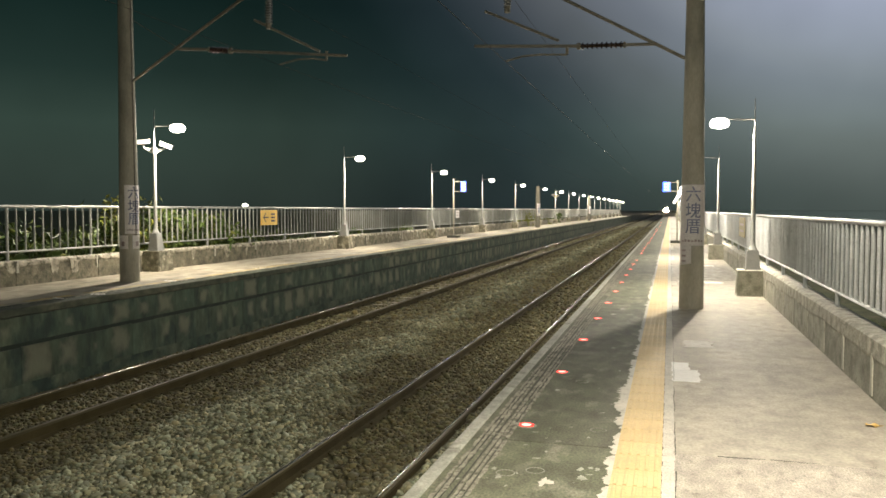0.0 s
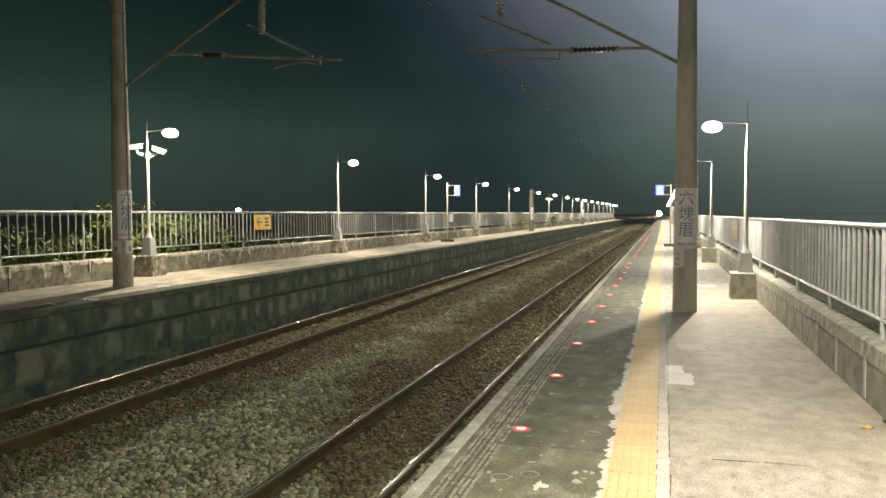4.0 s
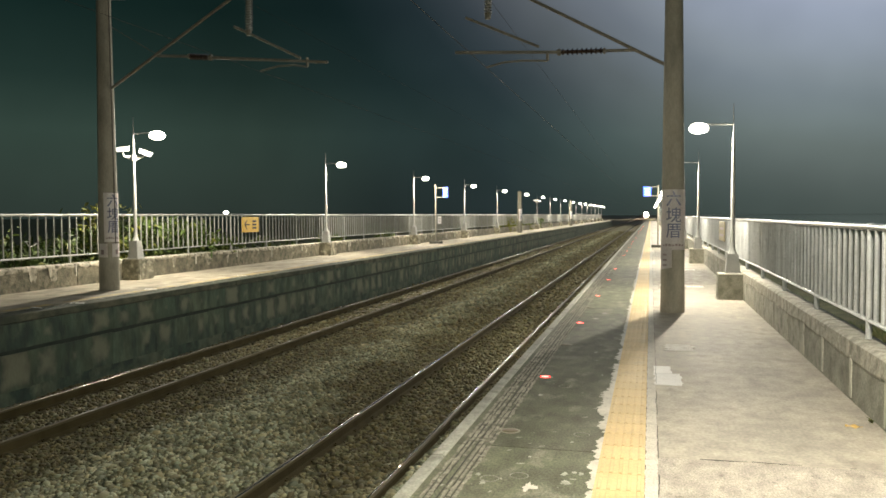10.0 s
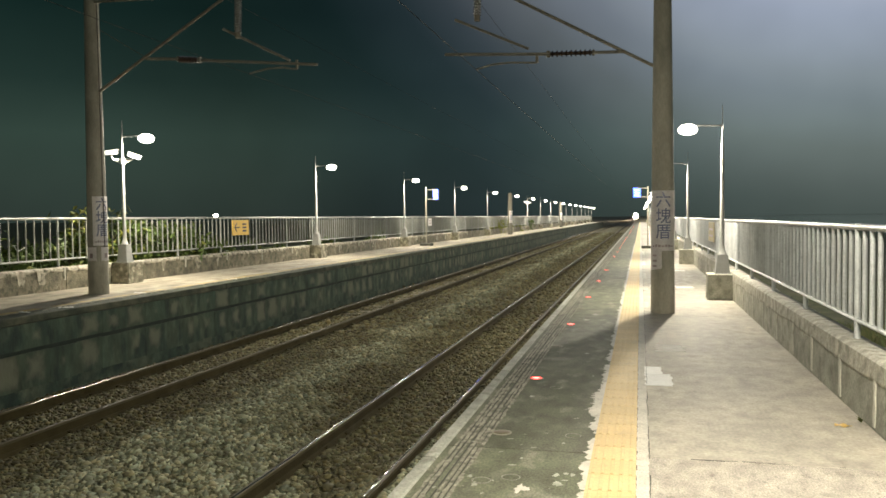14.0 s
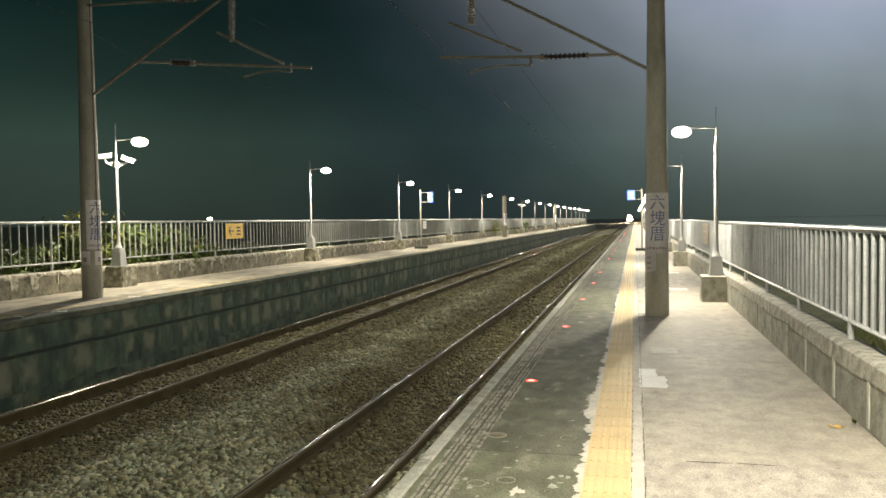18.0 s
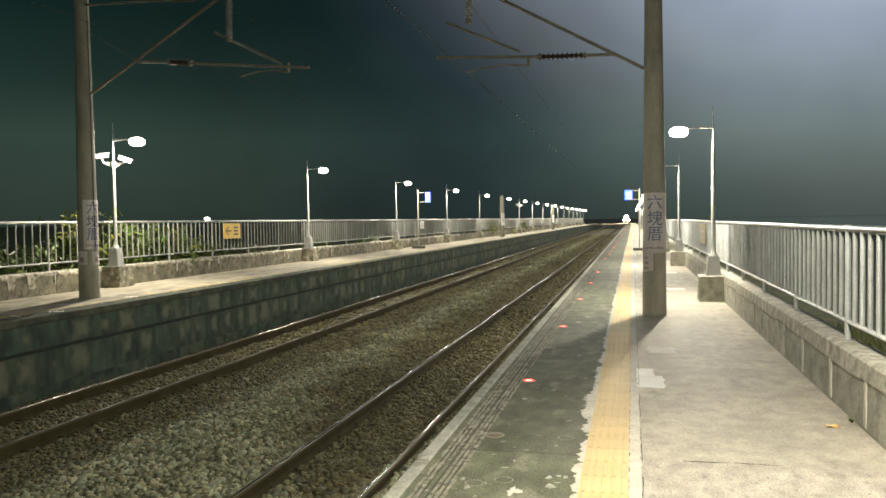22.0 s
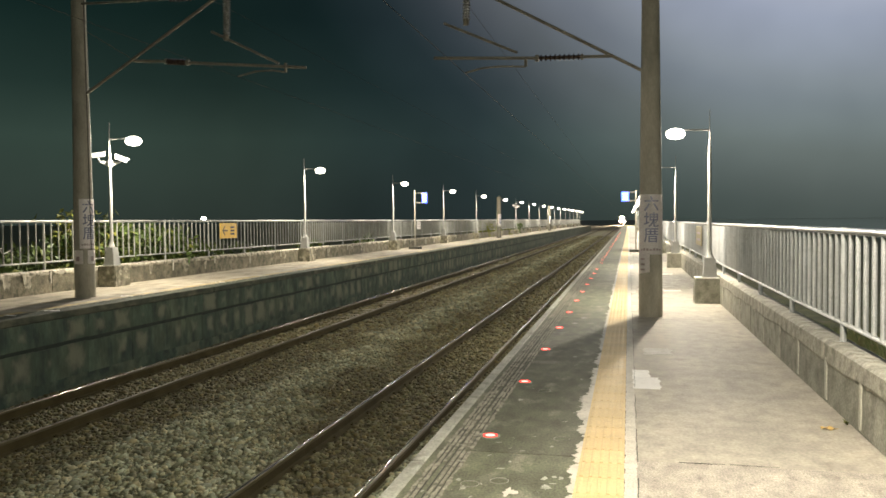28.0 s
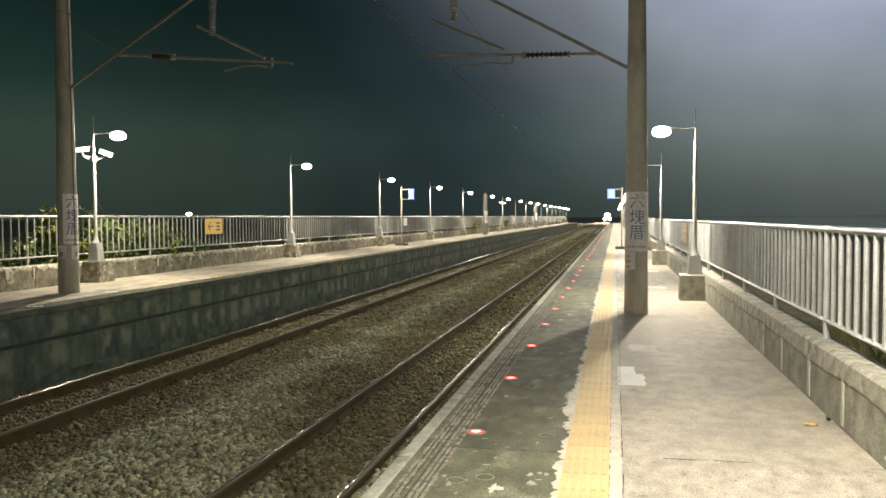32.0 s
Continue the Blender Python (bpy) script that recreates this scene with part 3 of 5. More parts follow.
def rails():
    for c in (NEAR_C, FAR_C):
        for s in (-0.566, 0.566):
            rail = empty("rail", (c + s, 0, RAIL_Z))
            tagged(rail, "long steel rail with rusty sides and a polished top", "rail", "rails of the two tracks")
            y0, y1 = -8, 1500
            bm = B()
            frustum(bm, 0, (y0 + y1) / 2, -0.0355, -0.013, 0.0322, (y1 - y0) / 2, 0.0315, (y1 - y0) / 2)
            part("rail_head", bm, M_RAILDULL, rail, "dull brown rail head")
            bm = B()
            k = -s / 0.566
            crown = [(k * x, z) for x, z in ((0.0325, -0.020), (0.0322, -0.014), (0.0295, -0.0075), (0.024, -0.0035), (0.019, -0.0016), (0.006, -0.0004), (-0.002, 0), (-0.014, -0.001), (-0.024, -0.0035), (-0.0295, -0.0075), (-0.0322, -0.014), (-0.0325, -0.020))]
            ends = [[bm.verts.new((x, y, z)) for x, z in crown] for y in (y0, y1)]
            for quad in zip(ends[0], ends[0][1:], ends[1][1:], ends[1]):
                bm.faces.new(quad)
            crown_part = part("running_surface", bm, M_RAILTOP if c == NEAR_C and s > 0 else M_RAILWORN, rail, "rounded running surface with a thin polished band", smooth=True)
            crown_part.data.materials.append(M_RAILDULL)
            for p in crown_part.data.polygons:
                p.material_index = 0 if (0.004 if c == NEAR_C and s > 0 else 0.0 if c == NEAR_C else 0.01) < k * p.center.x < (0.021 if c == NEAR_C else 0.0225) else 1
            bm = B()
            box(bm, -0.011, 0.011, y0, y1, -0.13, -0.0355)
            frustum(bm, 0, (y0 + y1) / 2, -0.165, -0.13, 0.065, (y1 - y0) / 2, 0.018, (y1 - y0) / 2)
            part("rail_web", bm, M_RUST, rail, "rust-brown web and foot")
    clips = []
    for sx in (-1, 1):
        bm = B()
        box(bm, sx * 0.045 - 0.022, sx * 0.045 + 0.022, -0.03, 0.03, -0.156, -0.134, 0.005)
        rod(bm, (sx * 0.05, 0, -0.136), (sx * 0.05, 0, -0.126), 0.011, n=6)
        clips.append(mesh_of("rail_clip", bm, M_RUST))
    near = [o for o in scene.objects if o.name.startswith("rail") and o.type == "EMPTY"]
    for rail in near:
        for k in range(70):
            for clip in clips:
                piece("rail_clip", clip, rail, (0, 4.0 + 0.62 * k, 0))


def sleepers():
    """Old concrete sleepers that show between the rails of the far track."""
    bm = B()
    frustum(bm, 0, 0, -0.17, 0.0, 1.0, 0.13, 0.99, 0.10, 0.012)
    me = mesh_of("sleeper", bm, M_SLEEPER)
    rng = random.Random(31)
    for k in range(56):
        ob = new("sleeper", me)
        ob.matrix_basis = pose(FAR_C, 18.88 + 0.62 * k, RAIL_Z - 0.18 + rng.uniform(-0.015, 0.006), rng.uniform(-1, 1), 0, rng.uniform(-1, 1))
        tagged(ob, "dusty concrete sleeper half buried in gravel under the far rails", "sleeper", "sleepers of the far track")


# ---- near platform ----
def jagged(bm, x0, x1, y0, y1, z, seed, amp=0.02, step=0.02):
    """A thin smear with a ragged outline."""
    n = max(3, int((y1 - y0) / step))
    rows = []
    for i in range(n + 1):
        y = y0 + (y1 - y0) * i / n
        a = x0 + amp * noise.noise((seed, y * 9, 0)) + amp * 0.6 * noise.noise((seed, y * 37, 4))
        b = x1 + amp * noise.noise((seed + 7, y * 8, 0)) + amp * 0.6 * noise.noise((seed + 9, y * 31, 4))
        rows.append((bm.verts.new((a, y, z)), bm.verts.new((max(b, a + 0.004), y, z)), bm.verts.new((max(b, a + 0.004), y, z - 0.004)), bm.verts.new((a, y, z - 0.004))))
    for p, q in zip(rows, rows[1:]):
        for k in range(3):
            bm.faces.new((p[k], p[(k + 1) % 4], q[(k + 1) % 4], q[k]))
    bm.faces.new(rows[0])
    bm.faces.new(rows[-1][::-1])


def near_platform():
    base = tagged(part("platform_near", box(B(), R_EDGE + 0.02, R_KERB + 0.32, -8, Y_END, -1.15, -0.08), M_WALL), "long concrete station platform with a worn surface", "platform", kind="structure")
    # surface slabs: transverse joint where the rough near slab begins
    joints = [-8.0, 5.30] + [5.30 + 7.6 * k for k in range(1, 25)] + [Y_END]
    for k, (a, b) in enumerate(zip(joints, joints[1:])):
        part("walkway_slab", box(B(), 0.03, R_KERB, a + 0.004, b - 0.004, -0.08, 0.0, 0.003), M_ROUGH if k == 0 else M_WALK, base, "rough pale concrete" if k == 0 else "")
        part("edge_slab", box(B(), R_EDGE + 0.10, -0.316, a + 0.003, b - 0.003, -0.08, 0.0, 0.003), M_DARK, base, "dark stained concrete")
        part("strip_bed", box(B(), -0.316, 0.03, a, b, -0.08, -0.004), M_GAP, base)
    for k in range(67):
        y = -4 + 3.0 * k
        part("coping_stone", box(B(), R_EDGE, R_EDGE + 0.097, y + 0.003, y + 2.997, -0.16, 0.004, 0.012), M_COPE, base)
    for k in range(21):
        y = -8 + 10 * k
        bm = B()
        jagged(bm, -0.026, 0.047, y, min(y + 9.98, Y_END), 0.0025, 3.0 + k, 0.009)
        part("grout_strip", bm, M_MORTAR, base, "pale mortar strip beside the tiles")
    bm = B()
    y = 2.5
    while y < 40:
        l = 0.03 + 0.25 * abs(noise.noise((y * 2, 4, 1)))
        if noise.noise((y * 1.7, 2, 9)) > -0.15:
            x = 0.053 + 0.008 * noise.noise((y * 3, 8, 0)) + 0.004 * noise.noise((y * 19, 8, 0))
            w = 0.0015 + 0.003 * abs(noise.noise((y * 6, 1, 5)))
            box(bm, x - w, x + w, y, y + l, -0.01, 0.0032)
        y += l
    tagged(part("edge_crack", bm, M_GAP, base, "dark broken crack beside the mortar strip"), kind="stuff")
    # worn anti-slip grooves along the edge
    rng = random.Random(5)
    bm = B()
    for k, x in enumerate((-1.232, -1.199, -1.166, -1.118, -1.085, -1.052)):
        y = 3.0
        while y < 60:
            l = rng.uniform(0.12, 0.9)
            if rng.random() < 0.9:
                w = rng.uniform(0.0075, 0.013)
                jagged(bm, x - w, x + w, y, y + l, rng.uniform(0.002, 0.005), 40.0 + k + 0.37 * y, 0.011, 0.016)
            y += l + rng.uniform(0.0, 0.014)
    tagged(part("anti_slip_ridges", bm, M_RIDGE, base, "worn broken ridges along the edge"), kind="stuff")
    bm = B()
    for x in (-1.2155, -1.1825, -1.142, -1.1015, -1.0685):
        y = 3.0
        while y < 75:
            l = rng.uniform(0.2, 1.6)
            w = rng.uniform(0.003, 0.0055)
            box(bm, x - w, x + w, y, y + l, -0.002, 0.0012)
            y += l + rng.uniform(0.0, 0.12)
    tagged(part("grooves", bm, M_GAP, base, "dark grooves between the ridges"), kind="stuff")
    # mortar squeezed out beside the tiles
    bm = B()
    step, run = 0.014, []
    for i in range(int((46 - 3.2) / step)):
        y = 3.2 + step * i
        w = 0.045 * noise.noise((2.0, y * 1.3, 0)) + 0.05 * noise.noise((5.0, y * 4.1, 0)) + 0.035 * noise.noise((9.0, y * 17, 0)) + 0.018 * noise.noise((4.0, y * 60, 0))
        w += 0.03 + 0.035 * math.exp(-((y - 6.7) / 0.5) ** 2) + 0.11 * math.exp(-((y - 7.05) / 0.16) ** 2) * max(0.0, noise.noise((7.0, y * 26, 3)) + 0.3)
        if w > 0.004:
            run.append((bm.verts.new((-0.3175 - w, y, 0.0026)), bm.verts.new((-0.312, y, 0.0026)), bm.verts.new((-0.3175 - w, y, -0.002))))
        if (w <= 0.004 or i % 500 == 499) and run:
            for p, q in zip(run, run[1:]):
                bm.faces.new((p[0], p[1], q[1], q[0]))
                bm.faces.new((p[2], p[0], q[0], q[2]))
            run = []
    for k, (x, yy, r) in enumerate(((-0.67, 4.53, 0.036), (-0.496, 4.805, 0.02), (-0.473, 4.643, 0.026), (-0.443, 4.842, 0.016), (-0.40, 4.83, 0.016), (-0.52, 5.5, 0.012), (-0.75, 5.1, 0.010),
                                     (-0.95, 4.55, 0.02), (-1.0, 4.68, 0.018), (-0.92, 6.9, 0.02), (-1.05, 6.6, 0.018), (-0.45, 7.9, 0.014), (-0.6, 9.2, 0.02), (-0.8, 12.2, 0.04), (-0.7, 12.9, 0.05))):
        n = 22
        rim = [bm.verts.new((x + r * math.cos(6.2832 * i / n) * (1 + 0.8 * noise.noise((k * 3.1, math.cos(6.2832 * i / n) * 1.7, math.sin(6.2832 * i / n) * 1.7)) + 0.5 * noise.noise((k * 1.7, i * 2.3, 0.4))),
                             yy + 1.7 * r * math.sin(6.2832 * i / n) * (1 + 0.8 * noise.noise((k * 5.3, math.cos(6.2832 * i / n) * 1.9, math.sin(6.2832 * i / n) * 1.9)) + 0.5 * noise.noise((k * 1.7, i * 2.3, 0.4))), 0.0022)) for i in range(n)]
        bm.faces.new(rim)
        if k == 0:
            tagged(part("mortar_smears", bm, M_LIMEWASH, base, "spilt pale mortar"), kind="stuff")
            bm = B()
    rng = random.Random(77)
    for k in range(70):
        x, yy, r = rng.uniform(-1.27, -0.4), 4.4 + 16 * rng.random() ** 1.6, rng.uniform(0.004, 0.014)
        n, turn = 9, rng.uniform(0, 3.1)
        rim = []
        for i in range(n):
            a = 6.2832 * i / n
            u, v = r * rng.uniform(1.2, 2.6) * math.cos(a), r * rng.uniform(0.5, 1.0) * math.sin(a)
            rim.append(bm.verts.new((x + u * math.cos(turn) - v * math.sin(turn), yy + u * math.sin(turn) + v * math.cos(turn), 0.0018 + 0.00002 * k)))
        bm.faces.new(rim)
    tagged(part("faint_smears", bm, M_COPE, base, "greyish mortar spots"), kind="stuff")
    # repair patches on the walkway
    for x0, x1, y0, y1, s in ((0.035, 0.20, 8.12, 8.50, 1.0), (0.04, 0.285, 7.56, 8.115, 2.0), (0.17, 0.48, 9.5, 9.98, 3.0), (0.03, 0.13, 13.9, 14.9, 4.0),
                              (0.03, 0.15, 17.3, 18.3, 5.0), (0.03, 0.13, 20.6, 22.4, 6.0), (0.03, 0.15, 26, 28.3, 7.0), (0.03, 0.14, 33, 36, 8.0)):
        bm = B()
        jagged(bm, x0, x1, y0, y1, 0.003, s * 11, 0.05 if s == 3 else 0.02)
        part("repair_patch", bm, M_PATCH if s < 3 else M_SMEAR if s == 3 else M_MORTAR, base, "whitish repair patch")
    # ragged greyer areas of the walkway, with paler ones along their ends
    for k, (x0, x1, y0, y1, m) in enumerate(((0.16, 1.54, 18.75, 23.2, M_GREYWALK), (0.16, 1.56, 30.2, 36.5, M_GREYWALK), (0.75, 1.1, 17.9, 18.3, M_SMEAR), (0.2, 0.75, 18.1, 18.6, M_SMEAR), (0.35, 1.2, 23.3, 23.75, M_SMEAR))):
        bm = B()
        jagged(bm, x0, x1, y0, y1, 0.002 + 0.0002 * k, 131 + 7 * k, 0.06, 0.05)
        part("concrete_fill", bm, m, base, "ragged greyer concrete" if m is M_GREYWALK else "ragged paler concrete")
    bm = B()
    x = 0.1
    while x < 1.6:
        l = 0.02 + 0.05 * abs(noise.noise((x * 9, 1, 1)))
        w = 0.001 + 0.003 * max(0.0, noise.noise((x * 5, 3, 2)) + 0.25)
        yc = 5.301 + 0.012 * noise.noise((x * 4, 0, 7)) + 0.006 * noise.noise((x * 22, 0, 7)) + 0.012 * x
        if noise.noise((x * 3.3, 9, 0)) > 0.0:
            box(bm, x, x + l + 0.004, yc - w, yc + w, -0.01, 0.0014)
        x += l
    part("crack", bm, M_GAP, base, "dark crack across the walkway")
    # thin rings left by old fittings
    for x, y in ((-0.921, 4.62), (-0.758, 4.71), (-0.469, 5.706), (-0.75, 7.3)):
        bm = B()
        n = 20
        for k in range(n):
            a, b = 2 * math.pi * k / n, 2 * math.pi * (k + 0.9) / n
            rod(bm, (x + 0.055 * math.cos(a), y + 0.055 * math.sin(a), 0.001), (x + 0.055 * math.cos(b), y + 0.055 * math.sin(b), 0.001), 0.003, n=5)
        part("old_fitting_ring", bm, M_COPE, base)
    return base


def tiles(base):
    bm = B()
    box(bm, -0.1435, 0.1435, 0.002, 0.298, -0.03, 0.002, 0.002)
    for k in range(5):
        x = -0.1115 + 0.0557 * k
        frustum(bm, x, 0.15, 0.002, 0.0085, 0.0125, 0.142, 0.008, 0.138)
    me = mesh_of("tactile_tile", bm, M_YELLOW)
    for k in range(300):
        piece("tactile_tile", me, base, (-0.172, 2.775 + 0.3 * k, 0))
    bm = B()
    box(bm, -0.3155, -0.0285, 2.775 + 90, Y_END, -0.03, 0.004)
    box(bm, -0.3155, -0.0285, -8, 2.772, -0.03, 0.004)
    tagged(part("far_tactile_tiles", bm, M_YELLOW, base), kind="stuff")


# ---- platform across the tracks ----
def far_platform():
    base = tagged(part("platform_far", box(B(), L_KERB - 0.3, L_EDGE - 0.06, -8, Y_END, -1.15, L_TOP - 0.06), M_WALL), "far concrete platform with a stained two-course block face", "platform", kind="structure")
    for k in range(26):
        y = -8 + 8.0 * k
        part("walkway_slab", box(B(), L_KERB, L_EDGE - 0.3, y + 0.004, min(y + 7.996, Y_END), L_TOP - 0.06, L_TOP, 0.003), M_LTOP, base)
        part("edge_slab", box(B(), L_EDGE - 0.3, L_EDGE, y + 0.002, min(y + 7.998, Y_END), L_TOP - 0.12, L_TOP - 0.002, 0.012), M_LEDGE, base)
    rng = random.Random(21)
    y = 6.0
    while y < 120:
        l = rng.uniform(0.5, 2.4)
        bm = B()
        c = L_EDGE - 0.53 + rng.uniform(-0.02, 0.02)
        jagged(bm, c - rng.uniform(0.05, 0.10), c + rng.uniform(0.05, 0.10), y, y + l, L_TOP + 0.003, 60 + y, 0.03, 0.04)
        part("worn_line", bm, M_WORNYEL, base, "worn yellow line")
        y += l + rng.uniform(0.0, 0.5)
    for k in range(24):
        bm = B()
        jagged(bm, L_EDGE - 0.37, L_EDGE - 0.29, 5.5 + 4 * k, 9.5 + 4 * k, L_TOP + 0.0025, 80 + k, 0.07, 0.05)
        part("moss_edge", bm, M_LEDGE, base, "dark mossy edge")
    up = mesh_of("wall_block", box(B(), -0.055, 0, 0.0003, 0.6197, -0.378, -0.002, 0.0012), M_BLOCK)
    low = mesh_of("wall_block", box(B(), -0.05, -0.02, 0.0003, 0.6197, -1.1, -0.57, 0.0012), M_LOWBLOCK)
    rng = random.Random(11)
    for k in range(150):
        y = 5.6 + 0.62 * k
        piece("wall_block", up, base, (L_EDGE - rng.uniform(0.006, 0.010), y, L_TOP - 0.12 + rng.uniform(-0.007, 0.0)))
        piece("wall_block", low, base, (L_EDGE - rng.uniform(0.006, 0.010), y, L_TOP + rng.uniform(-0.01, 0.012)))
    part("wall_course", box(B(), L_EDGE - 0.06, L_EDGE - 0.012, 98.6, Y_END, -1.1, L_TOP - 0.12), M_WALL, base)
    # dark strip: the shade under the upper course put into its colour
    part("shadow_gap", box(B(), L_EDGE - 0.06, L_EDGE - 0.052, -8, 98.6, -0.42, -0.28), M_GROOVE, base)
    return base


# ---- parapet walls and fences ----
def parapet(name, x0, x1, z0, z1, first, pitch, mats, label):
    base = tagged(part(name, box(B(), x0 + 0.03, x1 - 0.03, -8, Y_END, z0 - 0.2, z1 - 0.05), mats), label, "parapet", kind="structure")
    rng = random.Random(len(name))
    kinds = []
    for v in range(4):
        bm = B()
        box(bm, x0 - x0, x1 - x0, 0.006, pitch - 0.006, z0, z1)
        long = [e for e in bm.edges if abs(e.verts[0].co.y - e.verts[1].co.y) > 1 and min(v.co.z for v in e.verts) > z1 - 0.01]
        bmesh.ops.bevel(bm, geom=long, offset=0.035, segments=2, affect="EDGES")
        bmesh.ops.subdivide_edges(bm, edges=bm.edges[:], cuts=4, use_grid_fill=True)
        for vert in bm.verts:
            c = vert.co
            d = 0.006 * noise.noise((c.x * 4 + v * 9, c.y * 3, c.z * 5))
            c.x += d
            if c.z > z1 - 0.05:
                c.z += 0.018 * noise.noise((c.x * 6, c.y * 2.5 + v * 7, 2))
        kinds.append(mesh_of("kerb_block", bm, mats, True))
    k0 = int((-8 - first) // pitch)
    for k in range(k0, int((Y_END - first) / pitch)):
        piece("kerb_block", kinds[rng.randrange(4)], base, (x0, first + pitch * k, 0))
    return base


def joint_runs(base, x, side, z0, z1, first, pitch, count, low=0.0):
    """Pale mortar at the foot of each fence post, run down over the kerb's face."""
    rng = random.Random(3)
    for k in range(count):
        for h in range(1 if low else rng.choice((1, 1, 2))):
            y = first + pitch * k + rng.uniform(-0.06, 0.06) + 0.22 * h
            bm = B()
            w, drop = rng.uniform(0.018, 0.045), (z1 - low - z0 - 0.02) if low else rng.uniform(0.2, z1 - z0 - 0.05)
            zs = [z1 - low + 0.004 - drop * i / 6 for i in range(7)]
            out = x - side * rng.uniform(0.0, 0.004)
            rows = []
            for z in zs:
                ya, yb = y - w * rng.uniform(0.6, 1.1), y + w * rng.uniform(0.6, 1.1)
                rows.append([bm.verts.new(p) for p in ((x + side * 0.02, ya, z), (out, ya + 0.004, z), (out, yb - 0.004, z), (x + side * 0.02, yb, z))])
            for p, q in zip(rows, rows[1:]):
                for c in range(3):
                    bm.faces.new((p[c], p[c + 1], q[c + 1], q[c]))
            bm.faces.new(rows[0])
            bm.faces.new(rows[-1])
            part("mortar_run", bm, M_LIME, base)


def lit_mortar_caps(base, x, side, z1, first, pitch, count, seed, low, drip, material, runs=()):
    """Pale cap over the kerb's top and upper face, with a ragged lower edge and runs: mortar on the far kerb, on the
    near kerb its lamplit edge put into the colour.
    """
    for k in range(count):
        bm = B()
        rows = []
        n = int(pitch / 0.024)
        for i in range(n + 1):
            y = first + pitch * (k + (i + (0.15 if i == 0 else -0.15 if i == n else 0)) / n)
            d = low + 0.035 * noise.noise((seed, y * 1.1, 0)) + 0.02 * noise.noise((seed, y * 5, 2)) + 0.007 * noise.noise((seed, y * 19, 5))
            d += drip * max(0.0, noise.noise((seed + 5, y * 1.9, 7)) - 0.22) * 1.6
            d += sum(0.24 * math.exp(-((y - c) / w) ** 8) for c, w in runs) * (1 + 0.5 * noise.noise((seed, y * 12, 3)))
            zl = z1 - max(0.02, min(d, 0.40))
            o = 0.009 + 0.002 * noise.noise((seed, y * 2, 11))
            t = 0.014 + 0.006 * noise.noise((seed, y * 1.4, 21))
            rows.append([bm.verts.new(p) for p in ((x + side * 0.2, y, z1 + t), (x + side * 0.035, y, z1 + t), (x, y, z1 - 0.01), (x - side * o, y, min(z1 - 0.035, zl + 0.01)), (x - side * o, y, zl), (x + side * 0.004, y, zl - 0.03))])
        for p, q in zip(rows, rows[1:]):
            for c in range(5):
                bm.faces.new((p[c], p[c + 1], q[c + 1], q[c]))
        part("mortar_cap", bm, material, base, "pale ragged cap: far kerb mortar, near kerb lamplit edge", smooth=True)


def fence_panel(pitch, bars, z0, zb, zt, metal, handrail, radius, label):
    """One bay: a post, two rails and upright bars; the kerb's top is z0."""
    ob = tagged(empty("fence_panel"), label, "fence", "fence panels along the platform")
    bm = B()
    rod(bm, (0, 0, z0 - 0.01), (0, 0, zt + 0.032), 0.026, n=8)
    box(bm, -0.045, 0.045, -0.045, 0.045, z0 - 0.004, z0 + 0.012, 0.003)
    part("post", bm, metal, ob, smooth=True)
    part("top_rail", rod(B(), (0, 0, zt), (0, pitch, zt), 0.029, n=12), handrail, ob, smooth=True)
    part("bottom_rail", rod(B(), (0, 0.02, zb), (0, pitch - 0.02, zb), 0.02, n=8), metal, ob, smooth=True)
    bar = mesh_of("bar", rod(B(), (0, 0, zb), (0, 0, zt - 0.01), radius, n=8), metal, True)
    for k in range(1, bars):
        piece("bar", bar, ob, (0, pitch * k / bars, 0))
    return ob


def fences():
    r = parapet("parapet_near", R_KERB, R_KERB + 0.27, 0.0, 0.50, 9.5, 2.18, M_KERB, "low grey concrete kerb wall under the near fence")
    joint_runs(r, R_KERB - 0.006, 1, 0.0, 0.5, 5.14, 1.09, 30, 0.13)
    l = parapet("parapet_far", L_KERB - 0.27, L_KERB, L_TOP, 0.62, 11.93, 2.2, M_LKERB, "low mossy concrete kerb wall under the far fence")
    joint_runs(l, L_KERB + 0.016, -1, L_TOP, 0.62, 9.73, 2.2, 20)
    # near kerb: lamplight on its rounded top put into the paler colour
    lit_mortar_caps(r, R_KERB, 1, 0.5, 9.5 - 2.18 * 8, 2.18, 28, 3.0, 0.14, 0.1, M_CAP)
    lit_mortar_caps(l, L_KERB, -1, 0.62, 11.93 - 2.2 * 3, 2.2, 22, 8.0, 0.06, 0.35, M_LCAP, ((12.89, 0.10), (13.43, 0.12), (17.6, 0.07), (20.2, 0.05), (25.5, 0.08), (33.6, 0.1)))
    a = fence_panel(2.18, R_BARS, 0.50, 0.67, 1.445, M_GALV, M_HANDRAIL, 0.0205, "galvanised tube fence panel on the kerb beside the walkway")
    b = fence_panel(2.2, 10, 0.62, 0.79, 1.625, M_GALVOLD, M_GALVOLD, 0.016, "galvanised tube fence panel on the far platform's kerb")
    a.matrix_basis = pose(1.76, 9.5 - 2.18 * 8, 0)
    for k in range(-7, 86):
        copy_thing(a, pose(1.76, 9.5 + 2.18 * k, 0))
    b.matrix_basis = pose(-11.65, 11.93 - 2.2 * 9, 0)
    for k in range(-8, 84):
        copy_thing(b, pose(-11.65, 11.93 + 2.2 * k, 0))


R_BARS = 10
L_LAMP = -11.3
MAST_Y = (13.35, 63.7, 106.0)


